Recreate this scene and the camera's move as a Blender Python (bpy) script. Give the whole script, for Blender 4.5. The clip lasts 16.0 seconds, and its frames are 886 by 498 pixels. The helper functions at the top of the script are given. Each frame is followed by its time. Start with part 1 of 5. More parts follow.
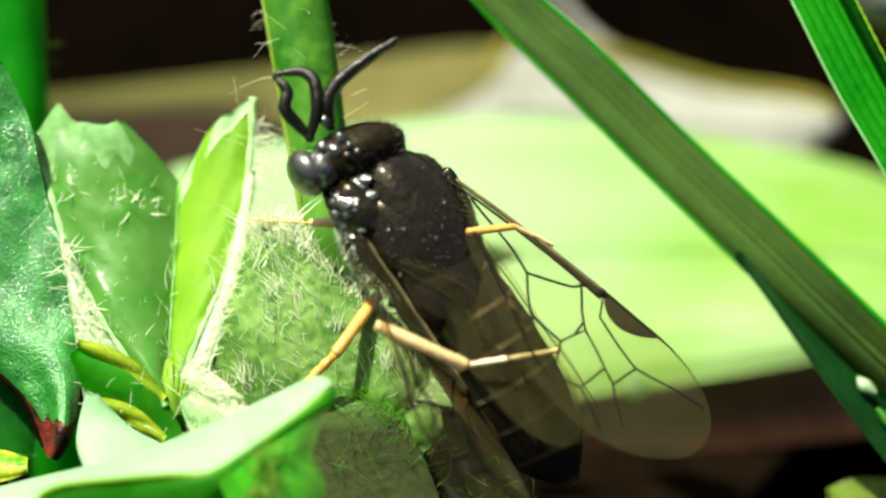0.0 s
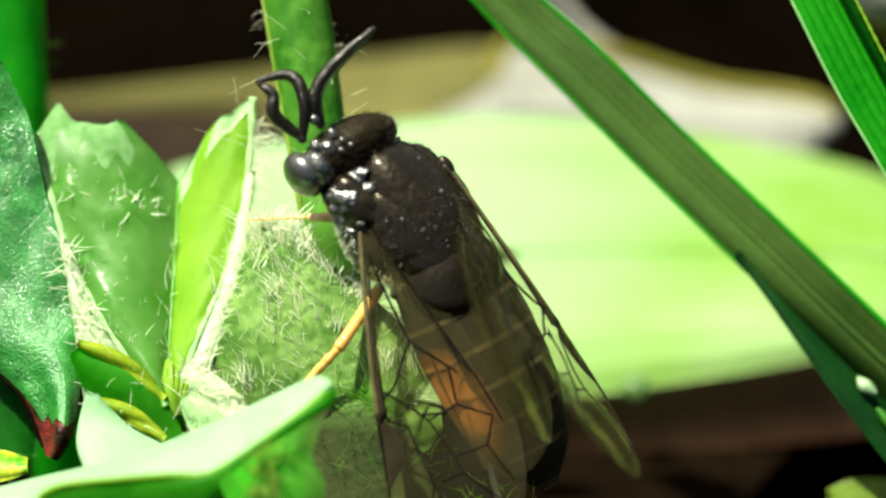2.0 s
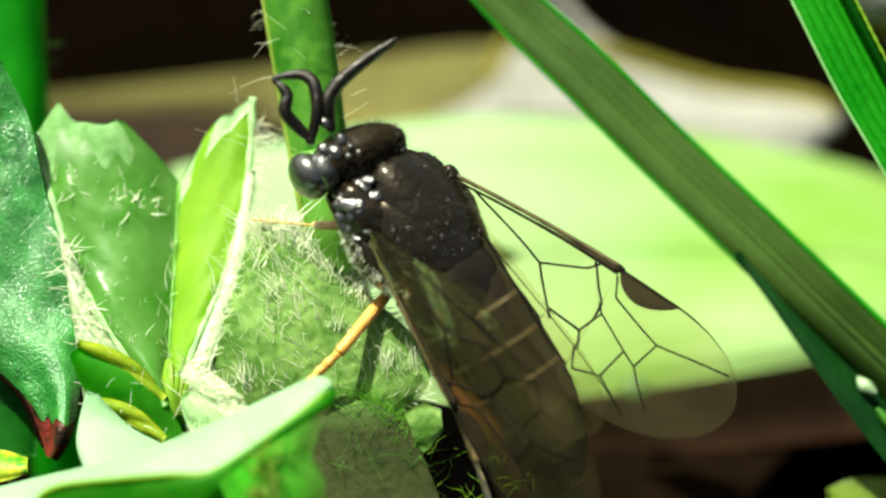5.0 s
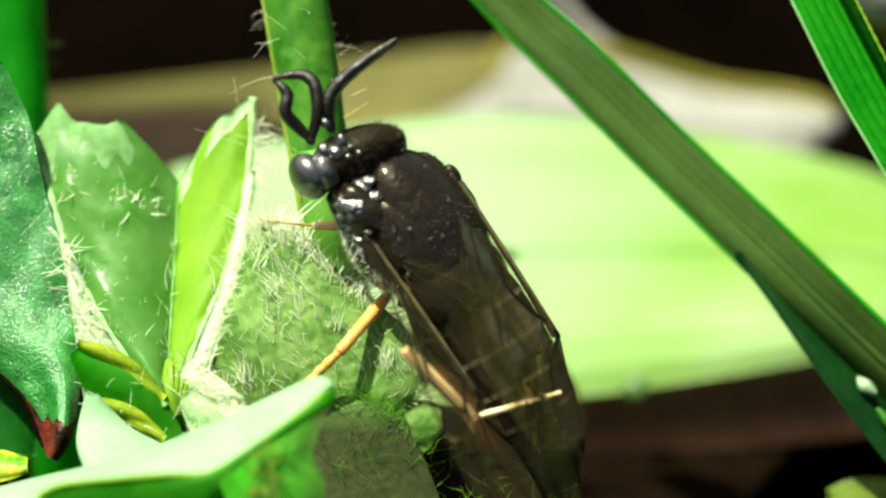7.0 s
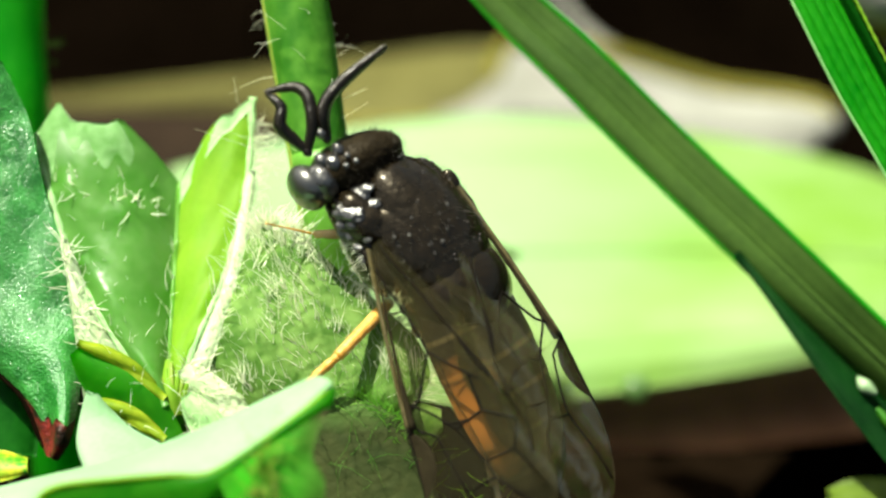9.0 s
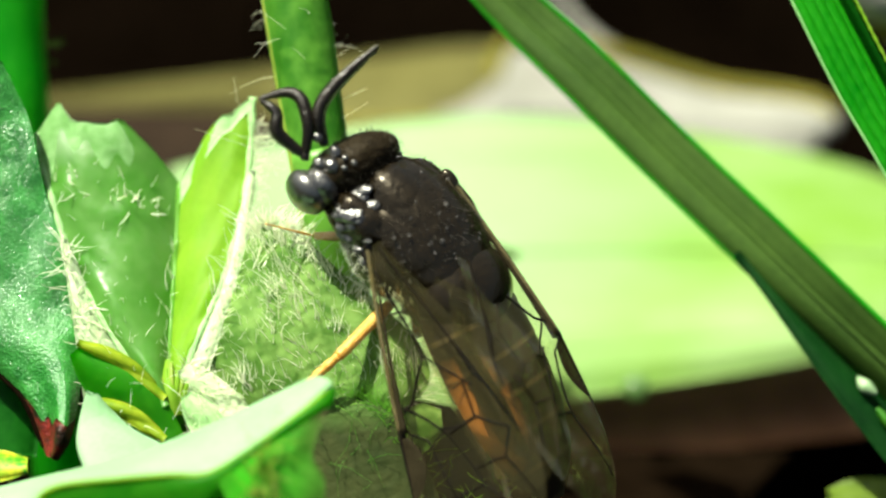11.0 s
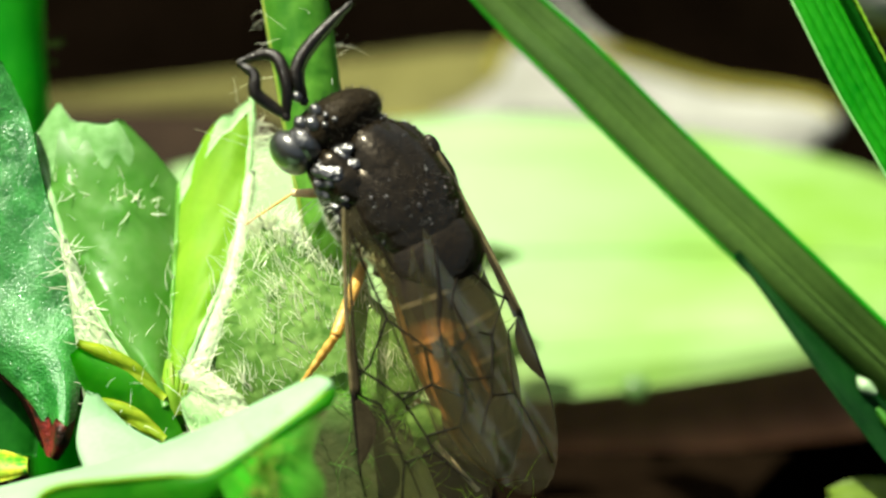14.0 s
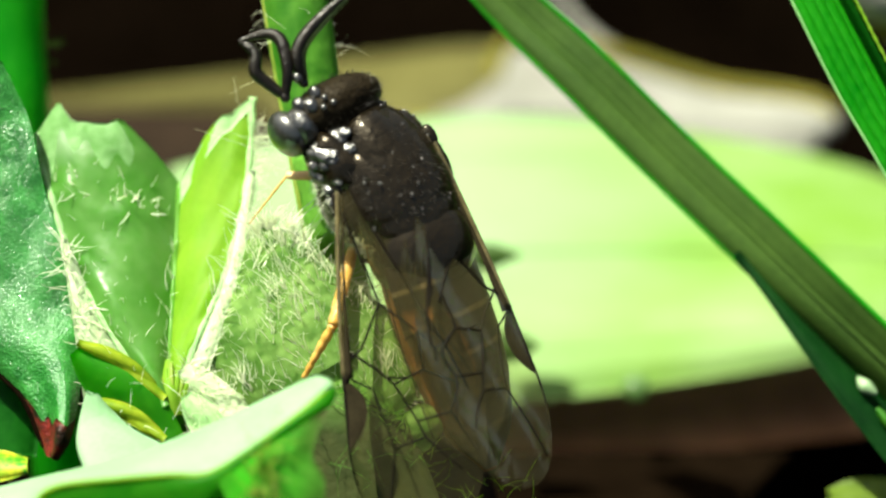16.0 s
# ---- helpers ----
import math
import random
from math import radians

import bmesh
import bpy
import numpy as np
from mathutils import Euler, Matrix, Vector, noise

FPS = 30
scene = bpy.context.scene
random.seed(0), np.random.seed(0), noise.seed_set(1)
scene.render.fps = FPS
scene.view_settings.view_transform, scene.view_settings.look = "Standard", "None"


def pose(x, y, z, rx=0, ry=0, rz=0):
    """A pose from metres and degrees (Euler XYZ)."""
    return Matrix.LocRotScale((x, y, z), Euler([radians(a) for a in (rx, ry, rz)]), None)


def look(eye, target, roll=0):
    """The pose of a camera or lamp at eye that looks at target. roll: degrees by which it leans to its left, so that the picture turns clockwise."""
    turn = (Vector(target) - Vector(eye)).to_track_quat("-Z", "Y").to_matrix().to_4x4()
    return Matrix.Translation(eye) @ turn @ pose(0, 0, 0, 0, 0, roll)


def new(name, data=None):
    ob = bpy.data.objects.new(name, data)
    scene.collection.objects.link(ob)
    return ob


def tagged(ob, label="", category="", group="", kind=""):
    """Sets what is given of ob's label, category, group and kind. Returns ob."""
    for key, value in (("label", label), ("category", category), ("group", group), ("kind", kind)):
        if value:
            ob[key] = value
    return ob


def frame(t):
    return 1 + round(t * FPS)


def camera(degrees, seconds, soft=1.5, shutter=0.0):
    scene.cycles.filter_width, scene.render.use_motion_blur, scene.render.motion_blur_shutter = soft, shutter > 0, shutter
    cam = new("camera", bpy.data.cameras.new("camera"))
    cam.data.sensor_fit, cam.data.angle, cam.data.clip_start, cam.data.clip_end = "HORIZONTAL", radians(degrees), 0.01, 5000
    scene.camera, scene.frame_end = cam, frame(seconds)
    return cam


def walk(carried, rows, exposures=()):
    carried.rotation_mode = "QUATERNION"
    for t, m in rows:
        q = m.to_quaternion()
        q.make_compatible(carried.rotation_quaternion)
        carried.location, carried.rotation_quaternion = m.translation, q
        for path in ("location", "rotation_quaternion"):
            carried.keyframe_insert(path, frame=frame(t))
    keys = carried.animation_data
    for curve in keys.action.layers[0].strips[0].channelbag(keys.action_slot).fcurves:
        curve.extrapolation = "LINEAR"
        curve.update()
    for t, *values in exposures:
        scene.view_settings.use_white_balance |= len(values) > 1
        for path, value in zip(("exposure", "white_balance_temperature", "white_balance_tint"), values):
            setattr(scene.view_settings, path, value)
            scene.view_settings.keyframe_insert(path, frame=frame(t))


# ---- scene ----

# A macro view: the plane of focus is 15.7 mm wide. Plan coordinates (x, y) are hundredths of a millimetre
# to the right and down from the corner of that plane; d is millimetres behind it, along the line of sight.
MM = 0.001
TILT, HEIGHT, REACH = 45.0, 12.0, 40.0
BASE = Matrix.Translation((0, 0, HEIGHT * MM)) @ Matrix.Rotation(radians(90 - TILT), 4, "X")


def pic(x, y, d=0.0):
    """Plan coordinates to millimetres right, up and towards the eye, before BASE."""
    k = (REACH + d) / REACH
    return Vector(((x - 784) / 100 * k, (441 - y) / 100 * k, -d))


def P(x, y, d=0.0):
    return BASE @ (pic(x, y, d) * MM)


cam = camera(2 * math.degrees(math.atan(7.84 / REACH)), 16.0, soft=2.4)
cam.data.dof.use_dof = True
cam.data.dof.focus_distance = (REACH + 0.5) * MM
cam.data.dof.aperture_fstop = 50.0
EYE = BASE @ Matrix.Translation((0, 0, REACH * MM))
walk(cam, [(0.0, EYE), (16.0, EYE)], exposures=[(0.0, 1.62, 6800, -3), (16.0, 1.62, 6800, -3)])

# ---- light ----
SUN_DIR = (BASE.to_3x3() @ Vector((-0.34, 0.80, 0.49))).normalized()
world = bpy.data.worlds.new("world")
scene.world = world
world.use_nodes = True
sky = world.node_tree.nodes.new("ShaderNodeTexSky")
sky.sky_type = "NISHITA"
sky.sun_disc = False
sky.dust_density = 6.0
sky.ozone_density = 0.6
sky.sun_elevation = math.asin(SUN_DIR.z)
sky.sun_rotation = math.atan2(SUN_DIR.x, SUN_DIR.y)
back = world.node_tree.nodes["Background"]
back.inputs["Strength"].default_value = 0.045
world.node_tree.links.new(sky.outputs[0], back.inputs["Color"])
sun_data = bpy.data.lights.new("sun", "SUN")
sun_data.energy, sun_data.angle, sun_data.color = 4.3, radians(0.53), (1.0, 0.95, 0.86)
sun = new("sun", sun_data)
sun.matrix_world = look(SUN_DIR * 1.0, (0, 0, 0))


# ---- materials ----
def shade(name, c1, c2, rough=0.5, grain=0.3, patch=2.0, bump=0.0, bump_size=0.08, spec=0.5, through_col=None,
          through_amount=0.0, stretch=(1, 1, 1), contrast=(0.35, 0.65), rough_var=0.15, coat=0.0, blotch=None, sheen_tint=(1, 1, 1)):
    """A surface of two mixed colours at two scales (sizes in millimetres), with relief and, for leaves, light passing through."""
    m = bpy.data.materials.new(name)
    m.use_nodes = True
    n, l = m.node_tree.nodes, m.node_tree.links
    b = n["Principled BSDF"]
    co = n.new("ShaderNodeTexCoord")
    mp = n.new("ShaderNodeMapping")
    mp.inputs["Scale"].default_value = stretch
    l.new(co.outputs["Object"], mp.inputs["Vector"])

    def noise_at(size, detail=3):
        t = n.new("ShaderNodeTexNoise")
        t.inputs["Scale"].default_value = 1000.0 / size
        t.inputs["Detail"].default_value = detail
        l.new(mp.outputs[0], t.inputs["Vector"])
        return t.outputs["Fac"]

    big, small = noise_at(patch), noise_at(grain)
    add = n.new("ShaderNodeMath")
    add.operation = "MULTIPLY_ADD"
    l.new(small, add.inputs[0])
    add.inputs[1].default_value = 0.4
    half = n.new("ShaderNodeMath")
    half.operation = "MULTIPLY"
    l.new(big, half.inputs[0])
    half.inputs[1].default_value = 0.6
    l.new(half.outputs[0], add.inputs[2])
    ramp = n.new("ShaderNodeValToRGB")
    ramp.color_ramp.elements[0].position, ramp.color_ramp.elements[1].position = contrast
    ramp.color_ramp.elements[0].color, ramp.color_ramp.elements[1].color = (*c1, 1), (*c2, 1)
    l.new(add.outputs[0], ramp.inputs[0])
    colour = ramp.outputs[0]
    if blotch:
        centre, radius, stain = blotch[:3]
        squeeze = blotch[3] if len(blotch) > 3 else (1, 1, 1)
        sq = n.new("ShaderNodeVectorMath")
        sq.operation = "MULTIPLY"
        l.new(co.outputs["Object"], sq.inputs[0])
        sq.inputs[1].default_value = squeeze
        dist = n.new("ShaderNodeVectorMath")
        dist.operation = "DISTANCE"
        l.new(sq.outputs[0], dist.inputs[0])
        dist.inputs[1].default_value = [c * k for c, k in zip(centre, squeeze)]
        wob = n.new("ShaderNodeMath")
        wob.operation = "MULTIPLY_ADD"
        l.new(big, wob.inputs[0])
        wob.inputs[1].default_value = radius * (1.6 if len(blotch) == 3 else 0.9)
        l.new(dist.outputs["Value"], wob.inputs[2])
        fade = n.new("ShaderNodeMapRange")
        fade.inputs[1].default_value, fade.inputs[2].default_value = radius * 0.8, radius * 2.2
        fade.inputs[3].default_value, fade.inputs[4].default_value = 1.0, 0.0
        l.new(wob.outputs[0], fade.inputs[0])
        mx = n.new("ShaderNodeMix")
        mx.data_type = "RGBA"
        l.new(fade.outputs[0], mx.inputs[0])
        l.new(colour, mx.inputs[6])
        mx.inputs[7].default_value = (*stain, 1)
        colour = mx.outputs[2]
    l.new(colour, b.inputs["Base Color"])
    rr = n.new("ShaderNodeMath")
    rr.operation = "MULTIPLY_ADD"
    l.new(small, rr.inputs[0])
    rr.inputs[1].default_value, rr.inputs[2].default_value = rough_var, rough - rough_var / 2
    l.new(rr.outputs[0], b.inputs["Roughness"])
    b.inputs["Specular IOR Level"].default_value = spec
    b.inputs["Specular Tint"].default_value = (*sheen_tint, 1)
    b.inputs["Coat Weight"].default_value = coat
    b.inputs["Coat Roughness"].default_value = 0.23
    if bump:
        bp = n.new("ShaderNodeBump")
        bp.inputs["Strength"].default_value = 1.0
        bp.inputs["Distance"].default_value = bump * MM
        l.new(noise_at(bump_size, 2), bp.inputs["Height"])
        l.new(bp.outputs[0], b.inputs["Normal"])
    if through_col:
        tr = n.new("ShaderNodeBsdfTranslucent")
        tint = n.new("ShaderNodeMix")
        tint.data_type = "RGBA"
        tint.inputs[0].default_value = 0.75
        l.new(ramp.outputs[0], tint.inputs[6])
        tint.inputs[7].default_value = (*through_col, 1)
        l.new(tint.outputs[2], tr.inputs["Color"])
        mix = n.new("ShaderNodeMixShader")
        mix.inputs[0].default_value = through_amount
        l.new(b.outputs[0], mix.inputs[1])
        l.new(tr.outputs[0], mix.inputs[2])
        l.new(mix.outputs[0], n["Material Output"].inputs["Surface"])
    return m


def film_mat(name, tint, gloss_rough=0.12):
    """Thin wing skin: clear, faintly smoky, with a surface gleam."""
    m = bpy.data.materials.new(name)
    m.use_nodes = True
    n, l = m.node_tree.nodes, m.node_tree.links
    n.remove(n["Principled BSDF"])
    tr, gl, df = n.new("ShaderNodeBsdfTransparent"), n.new("ShaderNodeBsdfGlossy"), n.new("ShaderNodeBsdfDiffuse")
    tr.inputs["Color"].default_value = (*tint, 1)
    df.inputs["Color"].default_value = (0.50, 0.46, 0.22, 1)
    gl.inputs["Roughness"].default_value = gloss_rough
    gl.inputs["Color"].default_value = (0.9, 0.78, 0.58, 1)
    fr = n.new("ShaderNodeFresnel")
    fr.inputs["IOR"].default_value = 1.4
    co, tx, bp = n.new("ShaderNodeTexCoord"), n.new("ShaderNodeTexNoise"), n.new("ShaderNodeBump")
    tx.inputs["Scale"].default_value = 3500
    l.new(co.outputs["Object"], tx.inputs["Vector"])
    bp.inputs["Distance"].default_value = 0.034 * MM
    l.new(tx.outputs["Fac"], bp.inputs["Height"])
    l.new(bp.outputs[0], gl.inputs["Normal"])
    m1, m2 = n.new("ShaderNodeMixShader"), n.new("ShaderNodeMixShader")
    m1.inputs[0].default_value = 0.0122
    l.new(tr.outputs[0], m1.inputs[1])
    veil = n.new("ShaderNodeBsdfTranslucent")
    veil.inputs["Color"].default_value = (0.50, 0.46, 0.22, 1)
    both = n.new("ShaderNodeAddShader")
    l.new(df.outputs[0], both.inputs[0])
    l.new(veil.outputs[0], both.inputs[1])
    l.new(both.outputs[0], m1.inputs[2])
    weak = n.new("ShaderNodeMath")
    weak.operation = "MULTIPLY"
    weak.inputs[1].default_value = 0.16
    l.new(fr.outputs[0], weak.inputs[0])
    l.new(weak.outputs[0], m2.inputs[0])
    l.new(m1.outputs[0], m2.inputs[1])
    l.new(gl.outputs[0], m2.inputs[2])
    l.new(m2.outputs[0], n["Material Output"].inputs["Surface"])
    return m


# soil tone far below its own: missing shade is put into the colour
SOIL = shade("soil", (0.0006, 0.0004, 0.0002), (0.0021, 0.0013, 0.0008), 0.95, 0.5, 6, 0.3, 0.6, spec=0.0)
STEM = shade("stem_green", (0.030, 0.135, 0.008), (0.095, 0.26, 0.026), 0.45, 0.25, 1.2, 0.015, 0.2, spec=0.3, contrast=(0.40, 0.60),
             through_col=(0.16, 0.55, 0.03), through_amount=0.3)
YELLOW_GREEN = shade("yellow_green_strand", (0.16, 0.27, 0.02), (0.30, 0.38, 0.06), 0.5, 0.1, 0.6, 0.01, 0.1, through_col=(0.5, 0.6, 0.05), through_amount=0.3)
LEAF = shade("young_leaf", (0.13, 0.34, 0.04), (0.20, 0.44, 0.07), 0.4, 0.12, 1.2, 0.012, 0.12,
             through_col=(0.50, 0.88, 0.10), through_amount=0.55)
PALE = shade("pale_leaf", (0.16, 0.38, 0.12), (0.25, 0.50, 0.19), 0.6, 0.1, 1.0, 0.012, 0.1, spec=0.25,
             through_col=(0.35, 0.75, 0.15), through_amount=0.35)
GRASS = shade("grass_blade", (0.030, 0.064, 0.010), (0.056, 0.110, 0.018), 0.5, 0.12, 1.5, 0.008, 0.1, spec=0.2,
              through_col=(0.10, 0.40, 0.03), through_amount=0.25)
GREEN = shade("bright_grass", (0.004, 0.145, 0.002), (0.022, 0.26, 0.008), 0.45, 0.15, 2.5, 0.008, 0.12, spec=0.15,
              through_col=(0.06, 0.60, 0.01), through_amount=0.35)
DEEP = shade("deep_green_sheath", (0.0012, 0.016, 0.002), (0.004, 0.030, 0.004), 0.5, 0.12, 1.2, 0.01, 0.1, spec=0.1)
# darker copy of the grass green, with shade put into the colour
FOLD = shade("painted_shade_green", (0.002, 0.045, 0.002), (0.008, 0.09, 0.005), 0.5, 0.12, 1.2, 0.01, 0.1, spec=0.1, through_col=(0.02, 0.30, 0.01), through_amount=0.2)
YOUNG = shade("yellow_green_leaf", (0.16, 0.34, 0.018), (0.25, 0.43, 0.035), 0.55, 0.12, 1.2, 0.012, 0.3, spec=0.25, through_col=(0.50, 0.80, 0.05),
              through_amount=0.5)
# whitened tone carrying the sun glare on the front leaf
FRONT = shade("glare_white_leaf", (0.22, 0.40, 0.205), (0.29, 0.46, 0.27), 0.6, 0.1, 1.0, 0.012, 0.1, spec=0.2,
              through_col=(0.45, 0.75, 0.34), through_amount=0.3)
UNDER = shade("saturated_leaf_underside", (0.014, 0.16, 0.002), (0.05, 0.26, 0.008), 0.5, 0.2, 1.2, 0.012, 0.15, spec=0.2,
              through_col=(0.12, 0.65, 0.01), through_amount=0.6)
LOBE = shade("downy_pale_leaf", (0.30, 0.55, 0.22), (0.50, 0.73, 0.38), 0.6, 0.1, 0.8, 0.02, 0.1, spec=0.1,
             through_col=(0.65, 0.95, 0.45), through_amount=0.4)
FURLEAF = shade("furry_leaf", (0.055, 0.135, 0.018), (0.175, 0.30, 0.072), 0.6, 0.2, 0.8, 0.03, 0.15, spec=0.15, contrast=(0.40, 0.60),
                through_col=(0.35, 0.65, 0.10), through_amount=0.3)
DRY = shade("dry_leaf", (0.140, 0.138, 0.118), (0.205, 0.205, 0.182), 0.7, 1.5, 5.0, 0.1, 0.7, spec=0.2)
DRYOLIVE = shade("withered_leaf", (0.048, 0.044, 0.0105), (0.092, 0.086, 0.026), 0.7, 2.0, 5.0, 0.1, 0.7, spec=0.1, contrast=(0.38, 0.62))
# olive yellow that paints the lens's colour fringe along blurred edges
RIM = shade("colour_fringe", (0.085, 0.080, 0.008), (0.14, 0.125, 0.02), 0.7, 1.0, 4.0, 0.05, 0.5, spec=0.1)
BROWN = shade("rotten_leaf", (0.010, 0.0063, 0.0038), (0.021, 0.0132, 0.008), 0.8, 0.8, 3.0, 0.1, 0.6, spec=0.05)
DIM = shade("olive_leaf", (0.045, 0.075, 0.006), (0.075, 0.12, 0.010), 0.5, 0.3, 1.5, 0.02, 0.2, spec=0.2)
OLIVE = shade("yellow_olive_bract", (0.12, 0.22, 0.007), (0.28, 0.35, 0.018), 0.5, 0.12, 0.5, 0.02, 0.2, spec=0.2, through_col=(0.45, 0.6, 0.03), through_amount=0.3)
DOWN = shade("white_down", (0.48, 0.62, 0.35), (0.67, 0.76, 0.52), 0.7, 0.08, 0.5, 0.03, 0.08, spec=0.1, through_col=(0.7, 0.9, 0.55), through_amount=0.3)
# lighter copy of the rotten brown, with veiling haze put into the colour
TAN = shade("haze_lifted_leaf", (0.15, 0.066, 0.034), (0.24, 0.11, 0.06), 0.8, 0.8, 3.0, 0.1, 0.6, spec=0.1)
# near-black brown that paints shade on the soil and along the glossy leaf
SHADE_DARK = shade("shade_dark_sheet", (0.0028, 0.0017, 0.0009), (0.0062, 0.0038, 0.0021), 0.9, 0.8, 3.0, 0.1, 0.6, spec=0.0)
HAIR = shade("plant_hair", (0.84, 0.90, 0.66), (0.95, 0.97, 0.84), 0.35, 0.2, 1.0, through_col=(0.92, 0.96, 0.75), through_amount=0.5)
CHITIN = shade("black_chitin", (0.004, 0.0028, 0.0013), (0.010, 0.007, 0.0033), 0.22, 0.06, 0.5, 0.020, 0.11, spec=0.40, rough_var=0.2, coat=0.1, sheen_tint=(1.0, 0.88, 0.70))
DULL = shade("dull_chitin", (0.006, 0.004, 0.0019), (0.014, 0.010, 0.0045), 0.55, 0.06, 0.5, 0.02, 0.07, spec=0.10, rough_var=0.2, sheen_tint=(1.0, 0.9, 0.75))
POLISH = shade("polished_chitin", (0.006, 0.005, 0.004), (0.014, 0.0125, 0.011), 0.36, 0.05, 0.5, 0.028, 0.09, spec=1.0, rough_var=0.25, coat=1.0)
EYEMAT = shade("insect_eye", (0.010, 0.0095, 0.008), (0.022, 0.021, 0.018), 0.36, 0.03, 0.3, spec=1.0, rough_var=0.03, coat=1.0)
FLANK = ((-0.0029, 0.00092, 0.00040), 0.00041, (0.64, 0.255, 0.075), (0.55, 1, 1))
TERGITE = shade("abdomen_plate", (0.0045, 0.003, 0.0018), (0.013, 0.0088, 0.005), 0.5, 0.05, 0.5, 0.008, 0.05, spec=0.22, blotch=FLANK, sheen_tint=(1.0, 0.85, 0.65))
MARGIN = shade("plate_margin", (0.020, 0.015, 0.008), (0.042, 0.031, 0.016), 0.5, 0.05, 0.4, spec=0.3, blotch=FLANK, sheen_tint=(1.0, 0.85, 0.65))
BAND = shade("tan_plate_band", (0.040, 0.031, 0.016), (0.095, 0.073, 0.038), 0.5, 0.05, 0.4, spec=0.3, blotch=FLANK, sheen_tint=(1.0, 0.85, 0.65))
AMBER = shade("amber_belly", (0.16, 0.055, 0.013), (0.27, 0.105, 0.024), 0.4, 0.08, 0.6, 0.008, 0.06, blotch=((0, 0.0006, 0), 0.0013, (0.02, 0.012, 0.008)),
              through_col=(0.8, 0.3, 0.03), through_amount=0.2)
LEGMAT = shade("amber_leg", (0.46, 0.24, 0.030), (0.72, 0.44, 0.11), 0.35, 0.05, 0.4, 0.02, 0.05,
               through_col=(0.8, 0.4, 0.04), through_amount=0.2)
SHIN = shade("straw_leg", (0.56, 0.36, 0.13), (0.74, 0.56, 0.29), 0.45, 0.05, 0.4, 0.02, 0.05,
             through_col=(0.8, 0.5, 0.15), through_amount=0.2)
TARSUS = shade("pale_foot", (0.55, 0.42, 0.22), (0.75, 0.62, 0.40), 0.45, 0.05, 0.4, 0.01, 0.05)
VEIN = shade("wing_vein", (0.003, 0.002, 0.0015), (0.008, 0.006, 0.004), 0.7, 0.05, 0.4, spec=0.06)
COSTA = shade("wing_edge_vein", (0.040, 0.033, 0.014), (0.12, 0.098, 0.042), 0.45, 0.05, 0.4, 0.01, 0.05, spec=0.3)
STIGMA = shade("wing_spot", (0.012, 0.0095, 0.0045), (0.026, 0.021, 0.011), 0.6, 0.05, 0.4, 0.006, 0.05, spec=0.05)
FILM = film_mat("wing_membrane", (0.92, 0.905, 0.85), 0.12)
FUZZ = shade("insect_fuzz", (0.012, 0.010, 0.007), (0.05, 0.042, 0.03), 0.3, 0.1, 0.5, spec=0.5)
DEW = shade("pale_blotch", (0.12, 0.22, 0.09), (0.24, 0.34, 0.19), 0.4, 0.1, 0.3)


DROP = shade("milky_drop", (0.09, 0.17, 0.05), (0.13, 0.22, 0.08), 0.2, 0.1, 0.3, through_col=(0.5, 0.7, 0.35), through_amount=0.4)
FEELER = shade("rough_feeler", (0.004, 0.0028, 0.0016), (0.011, 0.008, 0.005), 0.34, 0.05, 0.4, 0.018, 0.05, spec=0.35, rough_var=0.25)


# ---- mesh helpers ----
def mesh_of(name, verts, faces, mats, index=None, smooth=True):
    me = bpy.data.meshes.new(name)
    me.from_pydata([tuple(v) for v in verts], [], faces)
    for m in (mats if isinstance(mats, (list, tuple)) else [mats]):
        me.materials.append(m)
    me.polygons.foreach_set("use_smooth", [smooth] * len(me.polygons))
    if index is not None:
        me.polygons.foreach_set("material_index", index)
    me.update()
    return me


def thing(name, base, label, category, group="", kind=""):
    """An Empty at the foot of a thing."""
    ob = new(name)
    ob.empty_display_size = 0.001
    ob.location = base
    return tagged(ob, label, category, group, kind)


def part(name, geo, mats, parent, label="", offset=True, kind=""):
    """One mesh under a thing or part. Geometry in world metres is brought into the space of its thing."""
    verts, faces = geo[0], geo[1]
    if offset:
        top = parent
        shift = Vector((0, 0, 0))
        while top is not None:
            shift = shift + top.location
            top = top.parent
        verts = [Vector(v) - shift for v in verts]
    ob = new(name, mesh_of(name, verts, faces, mats, geo[2] if len(geo) > 2 else None))
    ob.parent = parent
    if label:
        tagged(ob, label)
    if kind:
        tagged(ob, kind=kind)
    return ob


def spline(points, s):
    """A smooth curve through points, s from 0 to 1."""
    k = len(points) - 1
    f = min(max(s, 0.0), 1.0) * k
    i = min(int(f), k - 1)
    u = f - i
    a = [np.array(points[min(max(i + j, 0), k)], float) for j in (-1, 0, 1, 2)]
    r = 0.5 * (2 * a[1] + (a[2] - a[0]) * u + (2 * a[0] - 5 * a[1] + 4 * a[2] - a[3]) * u * u
               + (3 * a[1] - a[0] - 3 * a[2] + a[3]) * u ** 3)
    return r if r.ndim else float(r)


def join(*geos):
    v, f, ix = [], [], []
    for g in geos:
        f += [tuple(i + len(v) for i in q) for q in g[1]]
        ix += list(g[2]) if len(g) > 2 else [0] * len(g[1])
        v += list(g[0])
    return v, f, ix


